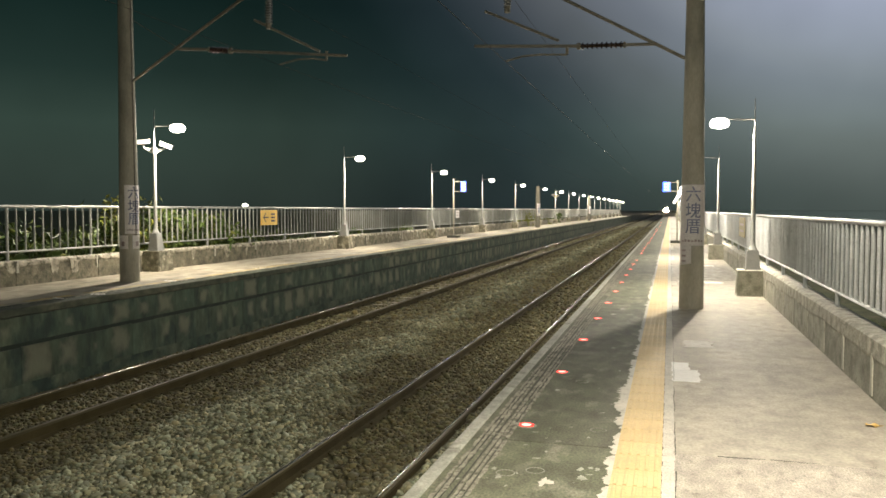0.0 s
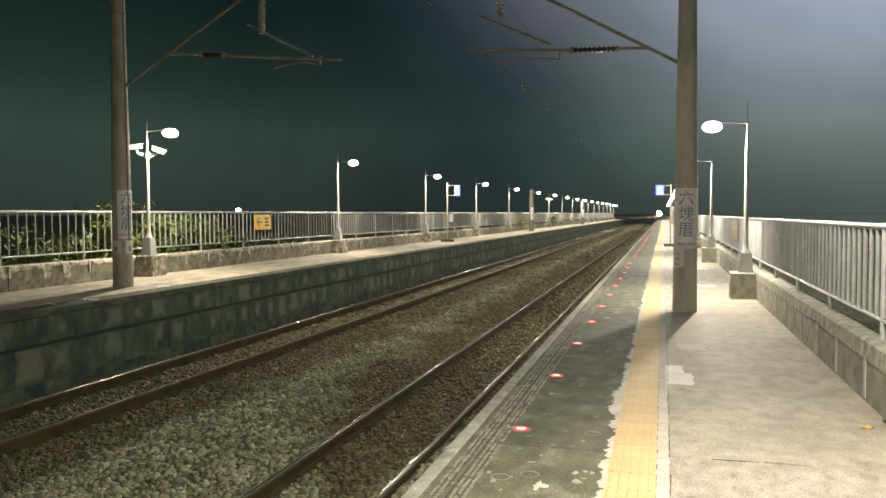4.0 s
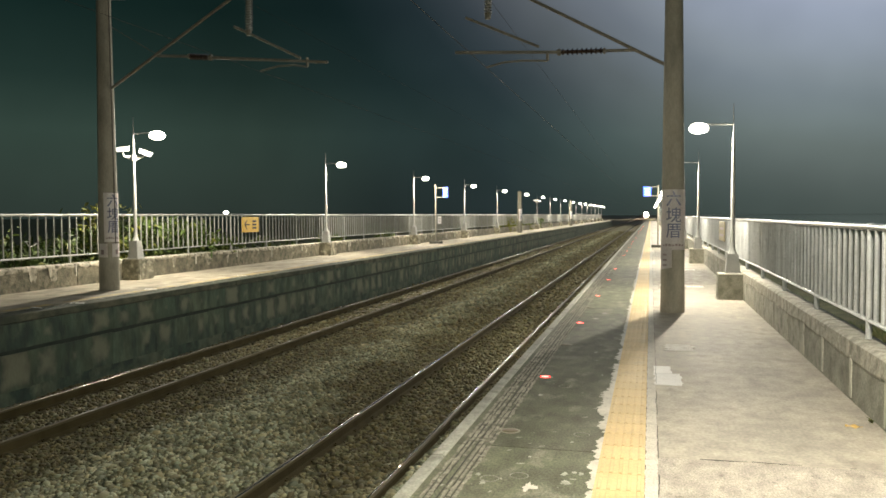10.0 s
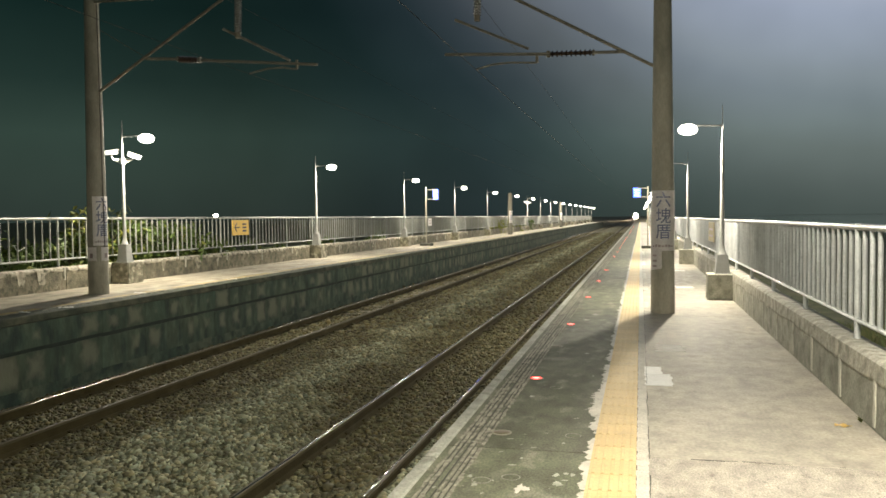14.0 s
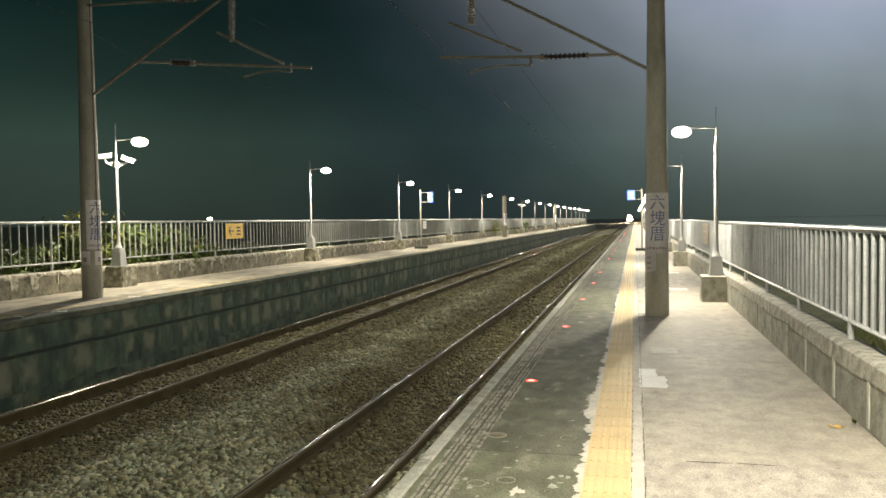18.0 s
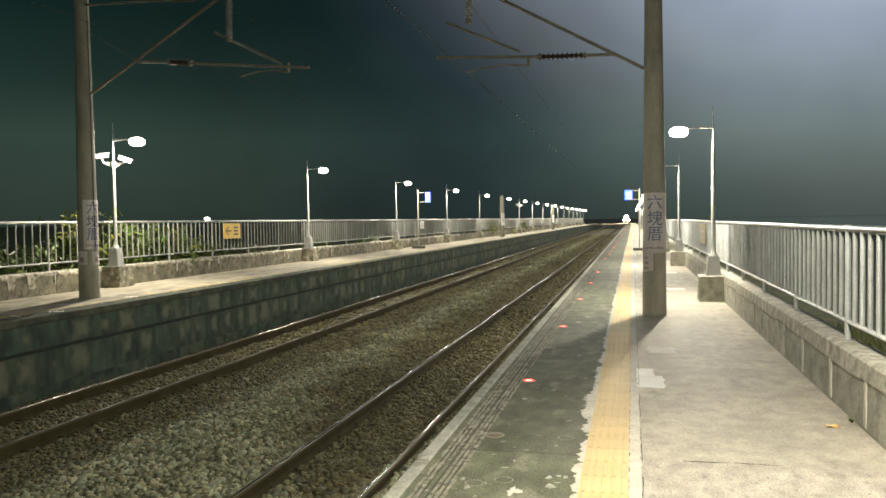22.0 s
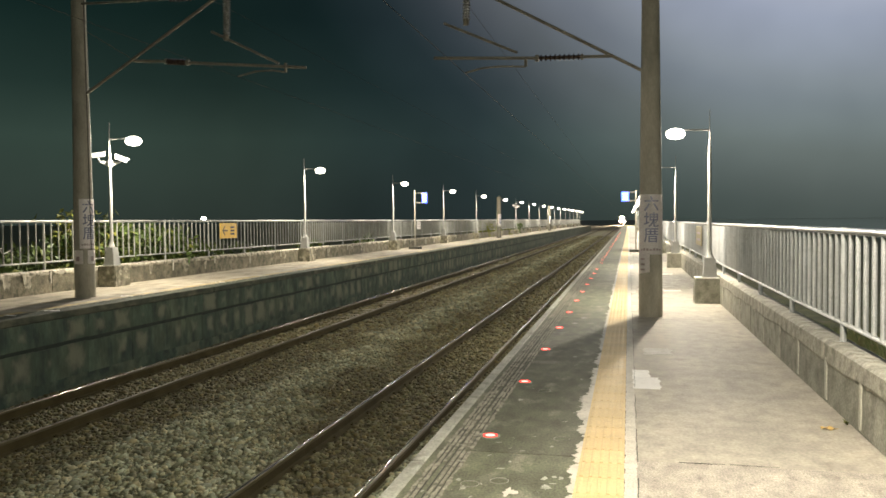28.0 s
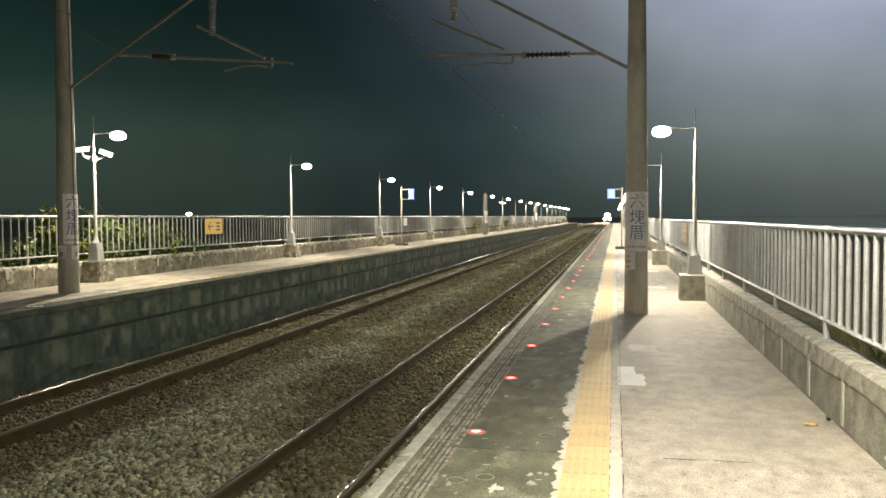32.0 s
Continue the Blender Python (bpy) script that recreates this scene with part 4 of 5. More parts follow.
# ---- platform lamps ----
def platform_lamp(side, lift, label):
    """Concrete block, tapered steel foot, pole with a thin finial, arm and a luminous head, towards the track (side),
    with a hidden plate added in it to block light upwards. lift: how much taller its pole is.
    """
    ob = tagged(empty("platform_lamp"), label, "lamp", "platform lamps")
    bm = B()
    half = 0.23 if side < 0 else 0.29
    frustum(bm, 0.04 * side, 0, 0, 0.465, 0.235, half, 0.22, half - 0.015, 0.02)
    bmesh.ops.subdivide_edges(bm, edges=bm.edges[:], cuts=3, use_grid_fill=True)
    for v in bm.verts:
        v.co += v.normal * 0.012 * noise.noise(v.co * 7.0)
    part("concrete_block", bm, M_FOOTING if side > 0 else M_KERB, ob, "stained concrete footing", smooth=True)
    if side < 0:
        bm = B()
        box(bm, -0.04 - 0.25, -0.04 + 0.25, -half - 0.022, half + 0.022, 0.0, 0.014, 0.006)
        bmesh.ops.subdivide_edges(bm, edges=bm.edges[:], cuts=5, use_grid_fill=True)
        for v in bm.verts:
            v.co.x += 0.014 * noise.noise(v.co * 13.0)
            v.co.y += 0.014 * noise.noise(v.co * 13.0 + Vector((5, 0, 0)))
        part("mortar_skirt", bm, M_CAP, ob, "pale mortar round the foot of the block")
        bm = B()
        box(bm, -0.04 - 0.228, -0.04 + 0.228, -half + 0.008, half - 0.008, 0.452, 0.474, 0.008)
        bmesh.ops.subdivide_edges(bm, edges=bm.edges[:], cuts=5, use_grid_fill=True)
        for v in bm.verts:
            v.co.x += 0.008 * noise.noise(v.co * 11.0)
            v.co.z += 0.008 * noise.noise(v.co * 9.0)
        part("mortar_bed", bm, M_LIME, ob, "pale mortar bed under the steel foot")
    bm = B()
    w = 0.128
    frustum(bm, 0, 0, 0.47, 0.83 + lift / 2, w, w, w * 0.76, w * 0.76, 0.012)
    box(bm, -w - 0.012, w + 0.012, -w - 0.012, w + 0.012, 0.462, 0.482, 0.003)
    foot = part("foot", bm, M_FOOT, ob, "tapered sheet steel foot")
    bm = B()
    for x in (-w, w):
        for y in (-w, w):
            rod(bm, (x, y, 0.478), (x, y, 0.51), 0.012, n=6)
    part("anchor_bolts", bm, M_GALVOLD, foot)
    bm = B()
    lathe(bm, [(r, z + lift) for r, z in ((0.082, 0.828 - lift / 2), (0.08, 0.842 - lift / 2), (0.064, 0.87 - lift / 2), (0.05, 0.92 - lift / 2), (0.042, 0.99 - lift / 2), (0.041, 1.05), (0.037, 1.9), (0.030, 2.8), (0.012, 3.06))], 14)
    part("pole", bm, M_POLE, ob, smooth=True)
    part("finial", rod(B(), (0, 0, 3.04 + lift), (0, 0, 3.58 + lift), 0.010, 0.006, 6), M_FOOT, ob)
    bm = B()
    rod(bm, (0, 0, 3.2 + lift), (side * 0.47, 0, 3.215 + lift), 0.014, n=8)
    part("arm", bm, M_FOOT, ob)
    # unseen plate inside the globe, added to cut the light going up
    bm = B()
    lathe(bm, [(r, z + lift) for r, z in ((0.158, 3.10), (0.161, 3.104), (0.158, 3.108), (0.03, 3.12))], 20, (side * 0.61, 0, 0))
    part("reflector", bm, M_WHITEMETAL, ob, "hidden plate in the lamp head, added to block light upwards")
    # a full globe: the glare around the lamp is put into its shape
    bm = B()
    lathe(bm, [(r, z + lift) for r, z in ((0.04, 3.05), (0.1, 3.062), (0.15, 3.086), (0.172, 3.125), (0.172, 3.155), (0.15, 3.2), (0.1, 3.232), (0.04, 3.244))], 20, (side * 0.61, 0, 0))
    d = part("diffuser", bm, M_LAMPGLOW, ob, "glowing white diffuser, rounded out for its glare", smooth=True)
    d.visible_shadow = False
    return ob


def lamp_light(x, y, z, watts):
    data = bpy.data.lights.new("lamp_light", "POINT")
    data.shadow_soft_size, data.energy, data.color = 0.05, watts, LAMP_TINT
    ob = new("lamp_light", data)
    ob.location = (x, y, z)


def lamps():
    a = platform_lamp(-1, 0, "white platform lamp on a concrete footing beside the near fence")
    a.matrix_basis = pose(1.46, 3.7, 0)
    for k in range(1, 17):
        copy_thing(a, pose(1.46, 4.5 + 11.12 * k, 0))
    b = platform_lamp(1, 0.08, "white platform lamp on a stained concrete footing beside the far fence")
    b.matrix_basis = pose(L_LAMP, 15.85, L_TOP)
    for k in range(1, 17):
        copy_thing(b, pose(L_LAMP, 15.85 + 11.05 * k, L_TOP))
    # unseen lamp added behind the view to light the masts from the front
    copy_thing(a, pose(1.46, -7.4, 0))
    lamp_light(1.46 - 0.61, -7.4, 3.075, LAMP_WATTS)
    lamp_light(1.46 - 0.61, 3.7, 3.075, LAMP_WATTS)
    for k in range(1, 17):
        lamp_light(1.46 - 0.61, 4.5 + 11.12 * k, 3.075, LAMP_WATTS)
    for k in range(0, 17):
        lamp_light(L_LAMP + 0.61, 15.85 + 11.05 * k, 3.155 + L_TOP, LAMP_WATTS)


def camera_pair(x, y, z, turn):
    """Two white surveillance housings on one bracket, spread apart."""
    ob = tagged(empty("surveillance_pair", (x, y, z)), "pair of white surveillance housings clamped to a lamp pole", "security camera", "surveillance pairs")
    ob.rotation_euler = (0, 0, radians(turn))
    bm = B()
    rod(bm, (0, 0, -0.2), (0, 0, -0.06), 0.062, n=12)
    rod(bm, (-0.2, 0, -0.10), (0.2, 0, -0.10), 0.022, n=8)
    for s in (-1, 1):
        rod(bm, (s * 0.2, 0, -0.10), (s * 0.24, 0, 0.0), 0.02, n=8)
        rod(bm, (s * 0.05, 0, -0.17), (s * 0.17, 0, -0.11), 0.016, n=8)
    part("bracket", bm, M_WHITEMETAL, ob)
    for s, dz, tilt in ((-1, 0.05, 8), (1, -0.02, 20)):
        m = pose(s * 0.235, -0.03, dz, 6, s * tilt, 0)
        bm = B()
        box(bm, -0.14, 0.14, -0.06, 0.06, -0.045, 0.045, 0.014)
        box(bm, -0.155, 0.17, -0.072, 0.072, 0.048, 0.06, 0.004)
        bmesh.ops.transform(bm, matrix=m, verts=bm.verts)
        h = part("housing", bm, M_WHITEMETAL, ob)
        bm = B()
        rod(bm, (s * 0.135, 0, 0), (s * 0.15, 0, 0), 0.036, n=12)
        bmesh.ops.transform(bm, matrix=m, verts=bm.verts)
        part("lens", bm, M_BLACK, h)


# ---- catenary masts ----
def arc_sheet(bm, r, a0, a1, z0, z1, n=14, skew=0.0):
    rows = [[bm.verts.new((r * math.sin(a0 + (a1 - a0) * k / n), -r * math.cos(a0 + (a1 - a0) * k / n), z + skew * k / n)) for z in (z0, z1)] for k in range(n + 1)]
    for p, q in zip(rows, rows[1:]):
        bm.faces.new((p[0], q[0], q[1], p[1]))
    bmesh.ops.solidify(bm, geom=bm.faces[:], thickness=0.002)


def glyphs(text, size):
    cu = bpy.data.curves.new("glyph", "FONT")
    cu.body, cu.size, cu.align_x, cu.align_y = text, size, "CENTER", "CENTER"
    cu.offset = 0.0015 * size / 0.2
    ob = bpy.data.objects.new("glyph", cu)
    scene.collection.objects.link(ob)
    dg = bpy.context.evaluated_depsgraph_get()
    dg.update()
    me = bpy.data.meshes.new_from_object(ob.evaluated_get(dg))
    bm = B()
    bm.from_mesh(me)
    bpy.data.objects.remove(ob)
    bpy.data.meshes.remove(me)
    return bm


def wrap(bm, r, a, z):
    """Bend flat writing (x along, y up) round the mast."""
    bmesh.ops.triangulate(bm, faces=bm.faces)
    bmesh.ops.subdivide_edges(bm, edges=[e for e in bm.edges if e.calc_length() > 0.05], cuts=2)
    for v in bm.verts:
        t = a + v.co.x / r
        v.co = Vector((r * math.sin(t), -r * math.cos(t), z + v.co.y))
    return bm


def mast(x, y, z0, turn, with_signs, label, tall=True):
    ob = tagged(empty("catenary_mast" if tall else "concrete_post", (x, y, z0)), label, "mast" if tall else "post", "catenary masts" if tall else "concrete posts")
    ob.rotation_euler = (0, 0, radians(turn))
    lathe_pts = [(0.195, -0.3), (0.19, 0.0), (0.178, 1.5), (0.155, 3.5), (0.132, 5.5), (0.115, 7.5)]
    # far ones stop at lamp height, their unlit tops left out
    if not tall:
        lathe_pts = lathe_pts[:3] + [(0.158, 3.25), (0.12, 3.3)]
    part("pole", lathe(B(), lathe_pts, 28), M_MAST if tall else M_DIMMAST, ob, smooth=True)
    if with_signs:
        c, half, small, low, top = with_signs
        bm = B()
        arc_sheet(bm, 0.1855, c - half, c + half, low, top)
        sheet = part("name_sheet", bm, M_PAPER, ob, "curled white name sheet", smooth=True)
        for ch, zc in zip("六塊厝", (top - 0.165, top - 0.42, top - 0.665)):
            part("character", wrap(glyphs(ch, 0.255), 0.189, c, zc), M_INK, sheet)
        for k in range(7):
            bm = B()
            w = c - half * (0.78 - 0.22 * k)
            arc_sheet(bm, 0.189, w, w + 0.15 * half, low + 0.06, low + (0.085, 0.1, 0.095)[k % 3], 2)
            part("small_writing", bm, M_INK_RED, sheet)
        for a0, a1, b0, b1, skew in small:
            bm = B()
            arc_sheet(bm, 0.188, a0, a1, b0, b1, 8, skew)
            s2 = part("number_sheet", bm, M_PAPER, ob, "small peeling sheet", smooth=True)
            for k in range(1 if x < -5 else 3):
                bm = B()
                zc = b0 + (b1 - b0) * (0.2 + 0.27 * k)
                arc_sheet(bm, 0.191, a0 + (a1 - a0) * 0.3, a0 + (a1 - a0) * 0.65, zc, zc + (0.09 if x < -5 else 0.03), 4)
                part("writing_bar", bm, M_INK_RED, s2)
    if x < -5 and tall:
        part("cable", rod(B(), (0.19, -0.05, 0.9), (0.13, -0.04, 7.4), 0.007, n=6), M_WIRE, ob)
    return ob


def ribbed(bm, p, q, r, n=7):
    """An insulator of one piece: a core with n sheds."""
    p, q = Vector(p), Vector(q)
    long = (q - p).length
    prof = [(r * 0.5, 0.0)]
    for k in range(n):
        prof += [(r * 0.5, long * (k + 0.28) / n), (r, long * (k + 0.34) / n), (r * 0.75, long * (k + 0.66) / n), (r * 0.5, long * (k + 0.72) / n)]
    prof.append((r * 0.5, long))
    old = set(bm.verts)
    lathe(bm, prof, 10)
    m = Matrix.Translation(p) @ (q - p).to_track_quat("Z", "Y").to_matrix().to_4x4()
    bmesh.ops.transform(bm, matrix=m, verts=[v for v in bm.verts if v not in old])


def cantilever(s, x, y, strut, rod_in, ins, tube, diag, hang, steady):
    """Tubular bracket that holds the wires over a track; all points in metres across (x) and up (z)."""
    ob = tagged(empty("cantilever", (x, y, 0)), "weathered tubular wire bracket with brown insulators on its mast", "wire bracket", "wire brackets")

    def v(p):
        return (p[0] - x, 0.0, p[1])
    part("strut", rod(B(), v(strut[0]), v(strut[1]), 0.028, n=10), M_STEEL, ob, smooth=True)
    bm = B()
    rod(bm, v(rod_in[0]), v(rod_in[1]), 0.026, n=10)
    rod(bm, v(rod_in[1]), v((rod_in[1][0] + 0.04 * s, rod_in[1][1])), 0.05, n=10)
    part("inner_tube", bm, M_STEEL, ob, smooth=True)
    bm = B()
    ribbed(bm, v(ins[0]), v(ins[1]), 0.06, 9)
    part("insulator", bm, M_INSUL, ob)
    bm = B()
    rod(bm, v(tube[0]), v(tube[1]), 0.026, n=10)
    rod(bm, v(tube[0]), v((tube[0][0] + 0.06 * s, tube[0][1])), 0.055, n=10)
    part("registration_tube", bm, M_STEEL, ob, smooth=True)
    part("brace", rod(B(), v(diag[0]), v(diag[1]), 0.023, n=10), M_STEEL, ob, smooth=True)
    bm = B()
    ribbed(bm, v(hang), v((hang[0] + 0.02, hang[1] + 0.7)), 0.072, 15)
    part("hanging_insulator", bm, M_GLASSINS, ob, "pale glazed insulator")
    part("clamp", rod(B(), v((hang[0], hang[1] - 0.08)), v((hang[0], hang[1] + 0.02)), 0.05, n=8), M_STEEL, ob)
    bm = B()
    pts = [Vector(v(p)) for p in steady]
    for a, b in zip(pts, pts[1:]):
        rod(bm, a, b, 0.016, n=8)
    rod(bm, pts[-1], pts[-1] + Vector((0, 0, 0.16)), 0.025, n=8)
    part("steady_arm", bm, M_STEEL, ob)
    return ob


def overhead():
    mast(0.342, 13.35, 0, math.degrees(math.atan2(-0.342, 13.35)) * -1 * -1, (radians(4), 1.28, ((radians(-76), radians(-4), 0.68, 0.99, 0.04),), 1.0, 1.955), "round concrete catenary mast with a curled station name sheet")
    mast(-10.15, 13.4, L_TOP, 0, (radians(68), 0.98, ((radians(-30), radians(30), 0.64, 0.9, 0.0), (radians(55), radians(120), 0.64, 0.9, 0.0)), 0.93, 1.87), "round concrete catenary mast on the far platform with a name sheet")
    for y in MAST_Y[1:]:
        mast(-10.15, y, L_TOP, 0, (radians(45), 0.98, (), 0.93, 1.9), "round concrete mast farther along, cut off at lamp height, with a name sheet", False)
    right = dict(s=-1, strut=((0.2, 3.95), (-3.3, 5.88)), rod_in=((-0.25, 4.2), (-0.72, 4.215)), ins=((-0.76, 4.217), (-1.44, 4.232)), tube=((-1.44, 4.233), (-3.22, 4.328)),
                 diag=((-3.04, 4.90), (-1.80, 4.34)), hang=(-2.66, 4.93), steady=((-2.68, 4.05), (-2.4, 4.115), (-2.1, 4.13), (-1.66, 4.105)))
    left = dict(s=1, strut=((-9.98, 4.03), (-6.6, 6.02)), rod_in=((-8.97, 4.59), (-8.31, 4.545)), ins=((-8.27, 4.54), (-7.9, 4.505)), tube=((-7.88, 4.50), (-5.54, 4.29)),
                diag=((-7.36, 5.03), (-6.06, 4.39)), hang=(-7.07, 4.93), steady=((-6.85, 4.20), (-6.5, 4.27), (-6.2, 4.275), (-5.93, 4.23)))
    cantilever(x=0.342, y=13.35, **right)
    cantilever(x=-10.15, y=13.35, **left)
    top = tagged(empty("top_tie", (-10.15, 13.35, 5.7)), "weathered top tube with a brown insulator on the far mast", "top tube")
    part("tube", rod(B(), (0.1, 0, 0.015), (1.95, 0, -0.025), 0.024, n=10), M_STEEL, top, smooth=True)
    bm = B()
    ribbed(bm, (1.95, 0, -0.025), (2.4, 0, -0.035), 0.06, 8)
    part("insulator", bm, M_INSUL, top)
    part("end_fitting", rod(B(), (2.4, 0, -0.035), (2.98, 0, -0.05), 0.024, n=10), M_STEEL, top, smooth=True)
    tagged(part("tie_rod", rod(B(), (-9.98, 13.4, 5.2), (-8.98, 13.4, 4.61), 0.006, n=6), M_STEEL), "thin tie rod from the far mast to its wire bracket", "tie rod")
    for x, z, r in ((-2.68, 4.04, 0.005), (-2.72, 5.3, 0.0035), (-6.85, 4.19, 0.0035), (-6.9, 5.35, 0.003)):
        tagged(part("overhead_wire", rod(B(), (x, -10, z), (x, 900, z), r, n=6), M_WIRE), "thin weathered overhead wire along the track", "wire", "overhead wires")


# ---- signs ----
def blue_display(px, y, z0, x0, x1, za, zb, label):
    ob = tagged(empty("platform_display", (px, y, z0)), label, "display sign", "lit platform displays")
    part("pole", rod(B(), (0, 0, 0), (0, 0, 2.95), 0.036, n=10), M_STEEL, ob, smooth=True)
    part("base_plate", box(B(), -0.3, 0.3, -0.2, 0.2, 0, 0.12, 0.01), M_GAP, ob)
    sx = 1 if x0 > px else -1
    bm = B()
    for z in (za - z0 + 0.03, zb - z0 - 0.03):
        rod(bm, (0, 0, z), (sx * 0.5, 0, z), 0.016, n=8)
    part("arms", bm, M_STEEL, ob)
    cab = part("cabinet", box(B(), x0 - px, x1 - px, 0.0, 0.12, za - z0, zb - z0, 0.01), M_BLACK, ob, "slim black cabinet")
    part("screen", box(B(), x0 - px + 0.015, x1 - px - 0.015, -0.006, 0.004, za - z0 + 0.015, zb - z0 - 0.015), M_BLUEGLOW, cab, "glowing blue face")
    w, h = x1 - x0, zb - za
    for k in range(3):
        zz = za - z0 + h * (0.2 + 0.25 * k)
        for j in range(2):
            xx = x0 - px + w * (0.24 + 0.3 * j)
            part("digit_bar", box(B(), xx, xx + w * 0.22, -0.012, -0.006, zz, zz + h * 0.08), M_WHITEGLOW, cab)


def signs():
    blue_display(0.33, 39.5, 0, -0.36, 0.015, 2.42, 2.90, "small lit blue display on a pole by the walkway")
    blue_display(-10.44, 38.9, L_TOP, -10.08, -9.80, 2.46, 3.0, "small lit blue display on a pole on the far platform")
    ob = tagged(empty("exit_sign", (-11.61, 21.3, 1.11)), "yellow exit sign with a black arrow fixed to the far fence", "sign")
    part("board", box(B(), 0, 0.02, 0, 1.02, 0, 0.45, 0.004), M_SIGNYEL, ob)
    bm = B()
    box(bm, 0.021, 0.024, 0.14, 0.46, 0.21, 0.245)
    for s in (-1, 1):
        m = Matrix.Translation((0.0225, 0.15, 0.2275)) @ pose(0, 0, 0, s * 45)
        bmesh.ops.create_cube(bm, size=1, matrix=m @ Matrix.Translation((0, 0.085, 0)) @ Matrix.Diagonal((0.003, 0.2, 0.035, 1)))
    part("arrow", bm, M_BLACK, ob)
    for k in range(3):
        part("writing_bar", box(B(), 0.021, 0.024, 0.62, 0.86, 0.1 + 0.1 * k, 0.15 + 0.1 * k), M_BLACK, ob)
    ob = tagged(empty("small_notice", (-11.62, 43.7, 1.12)), "small pale notice fixed to the far fence", "sign")
    part("board", box(B(), 0, 0.015, 0, 0.75, 0, 0.42, 0.003), M_PAPER, ob)
    for k in range(2):
        part("writing_bar", box(B(), 0.0155, 0.018, 0.1, 0.6, 0.12 + 0.14 * k, 0.17 + 0.14 * k), M_INK_RED, ob)
    ob = tagged(empty("notice_board", (1.70, 20.2, 0.90)), "faded yellow notice fixed to the near fence", "sign")
    part("board", box(B(), 0, 0.015, 0, 1.6, 0, 0.48, 0.003), M_FADEDYEL, ob)
    for k in range(2):
        part("writing_bar", box(B(), -0.003, 0.0, 0.3, 1.3, 0.12 + 0.16 * k, 0.17 + 0.16 * k), M_INK_RED, ob)


# ---- plants ----
def shrub(x, y, h, spread, leaves, seed, label, leaf=0.09, z0=-1.16, look_of=None):
    ob = tagged(empty("shrub", (x, y, z0)), label, "shrub", "shrubs behind the far fence")
    rng = np.random.default_rng(seed)
    tips = []
    for k in range(9):
        bm = B()
        a = rng.uniform(0, 6.28)
        tip = Vector((math.cos(a) * spread * rng.uniform(0.3, 0.9), math.sin(a) * spread * rng.uniform(0.3, 0.9), h * rng.uniform(0.55, 0.95)))
        mid = Vector((tip.x * 0.35, tip.y * 0.35, tip.z * 0.55))
        rod(bm, (0, 0, 0), mid, 0.03, 0.02, 6)
        rod(bm, mid, tip, 0.02, 0.006, 5)
        part("branch", bm, M_BARK, ob)
        tips.append(tip)
        tips.append(mid.lerp(tip, 0.5))
    verts, faces = [], []
    for i in range(leaves):
        t = tips[rng.integers(len(tips))]
        c = np.array(t[:]) + rng.normal(0, 0.22, 3) * np.array([1, 1, 0.9])
        if c[2] > h + 0.12:
            c[2] = h + rng.uniform(-0.2, 0.12)
        s = leaf * rng.uniform(0.6, 1.5)
        u = rng.normal(0, 1, 3)
        u[2] -= 0.5
        u /= np.linalg.norm(u)
        w = np.cross(u, rng.normal(0, 1, 3))
        w /= np.linalg.norm(w)
        nn = np.cross(u, w)
        k = len(verts)
        verts += [c - u * s, c - w * s * 0.42 + nn * s * 0.15, c + u * s, c + w * s * 0.42 + nn * s * 0.15]
        faces += [(k, k + 1, k + 2), (k, k + 2, k + 3)]
    me = bpy.data.meshes.new("foliage")
    me.from_pydata([tuple(map(float, v)) for v in verts], [], faces)
    me.materials.append(look_of or M_LEAF)
    f = new("foliage", me)
    f.parent = ob
    return ob


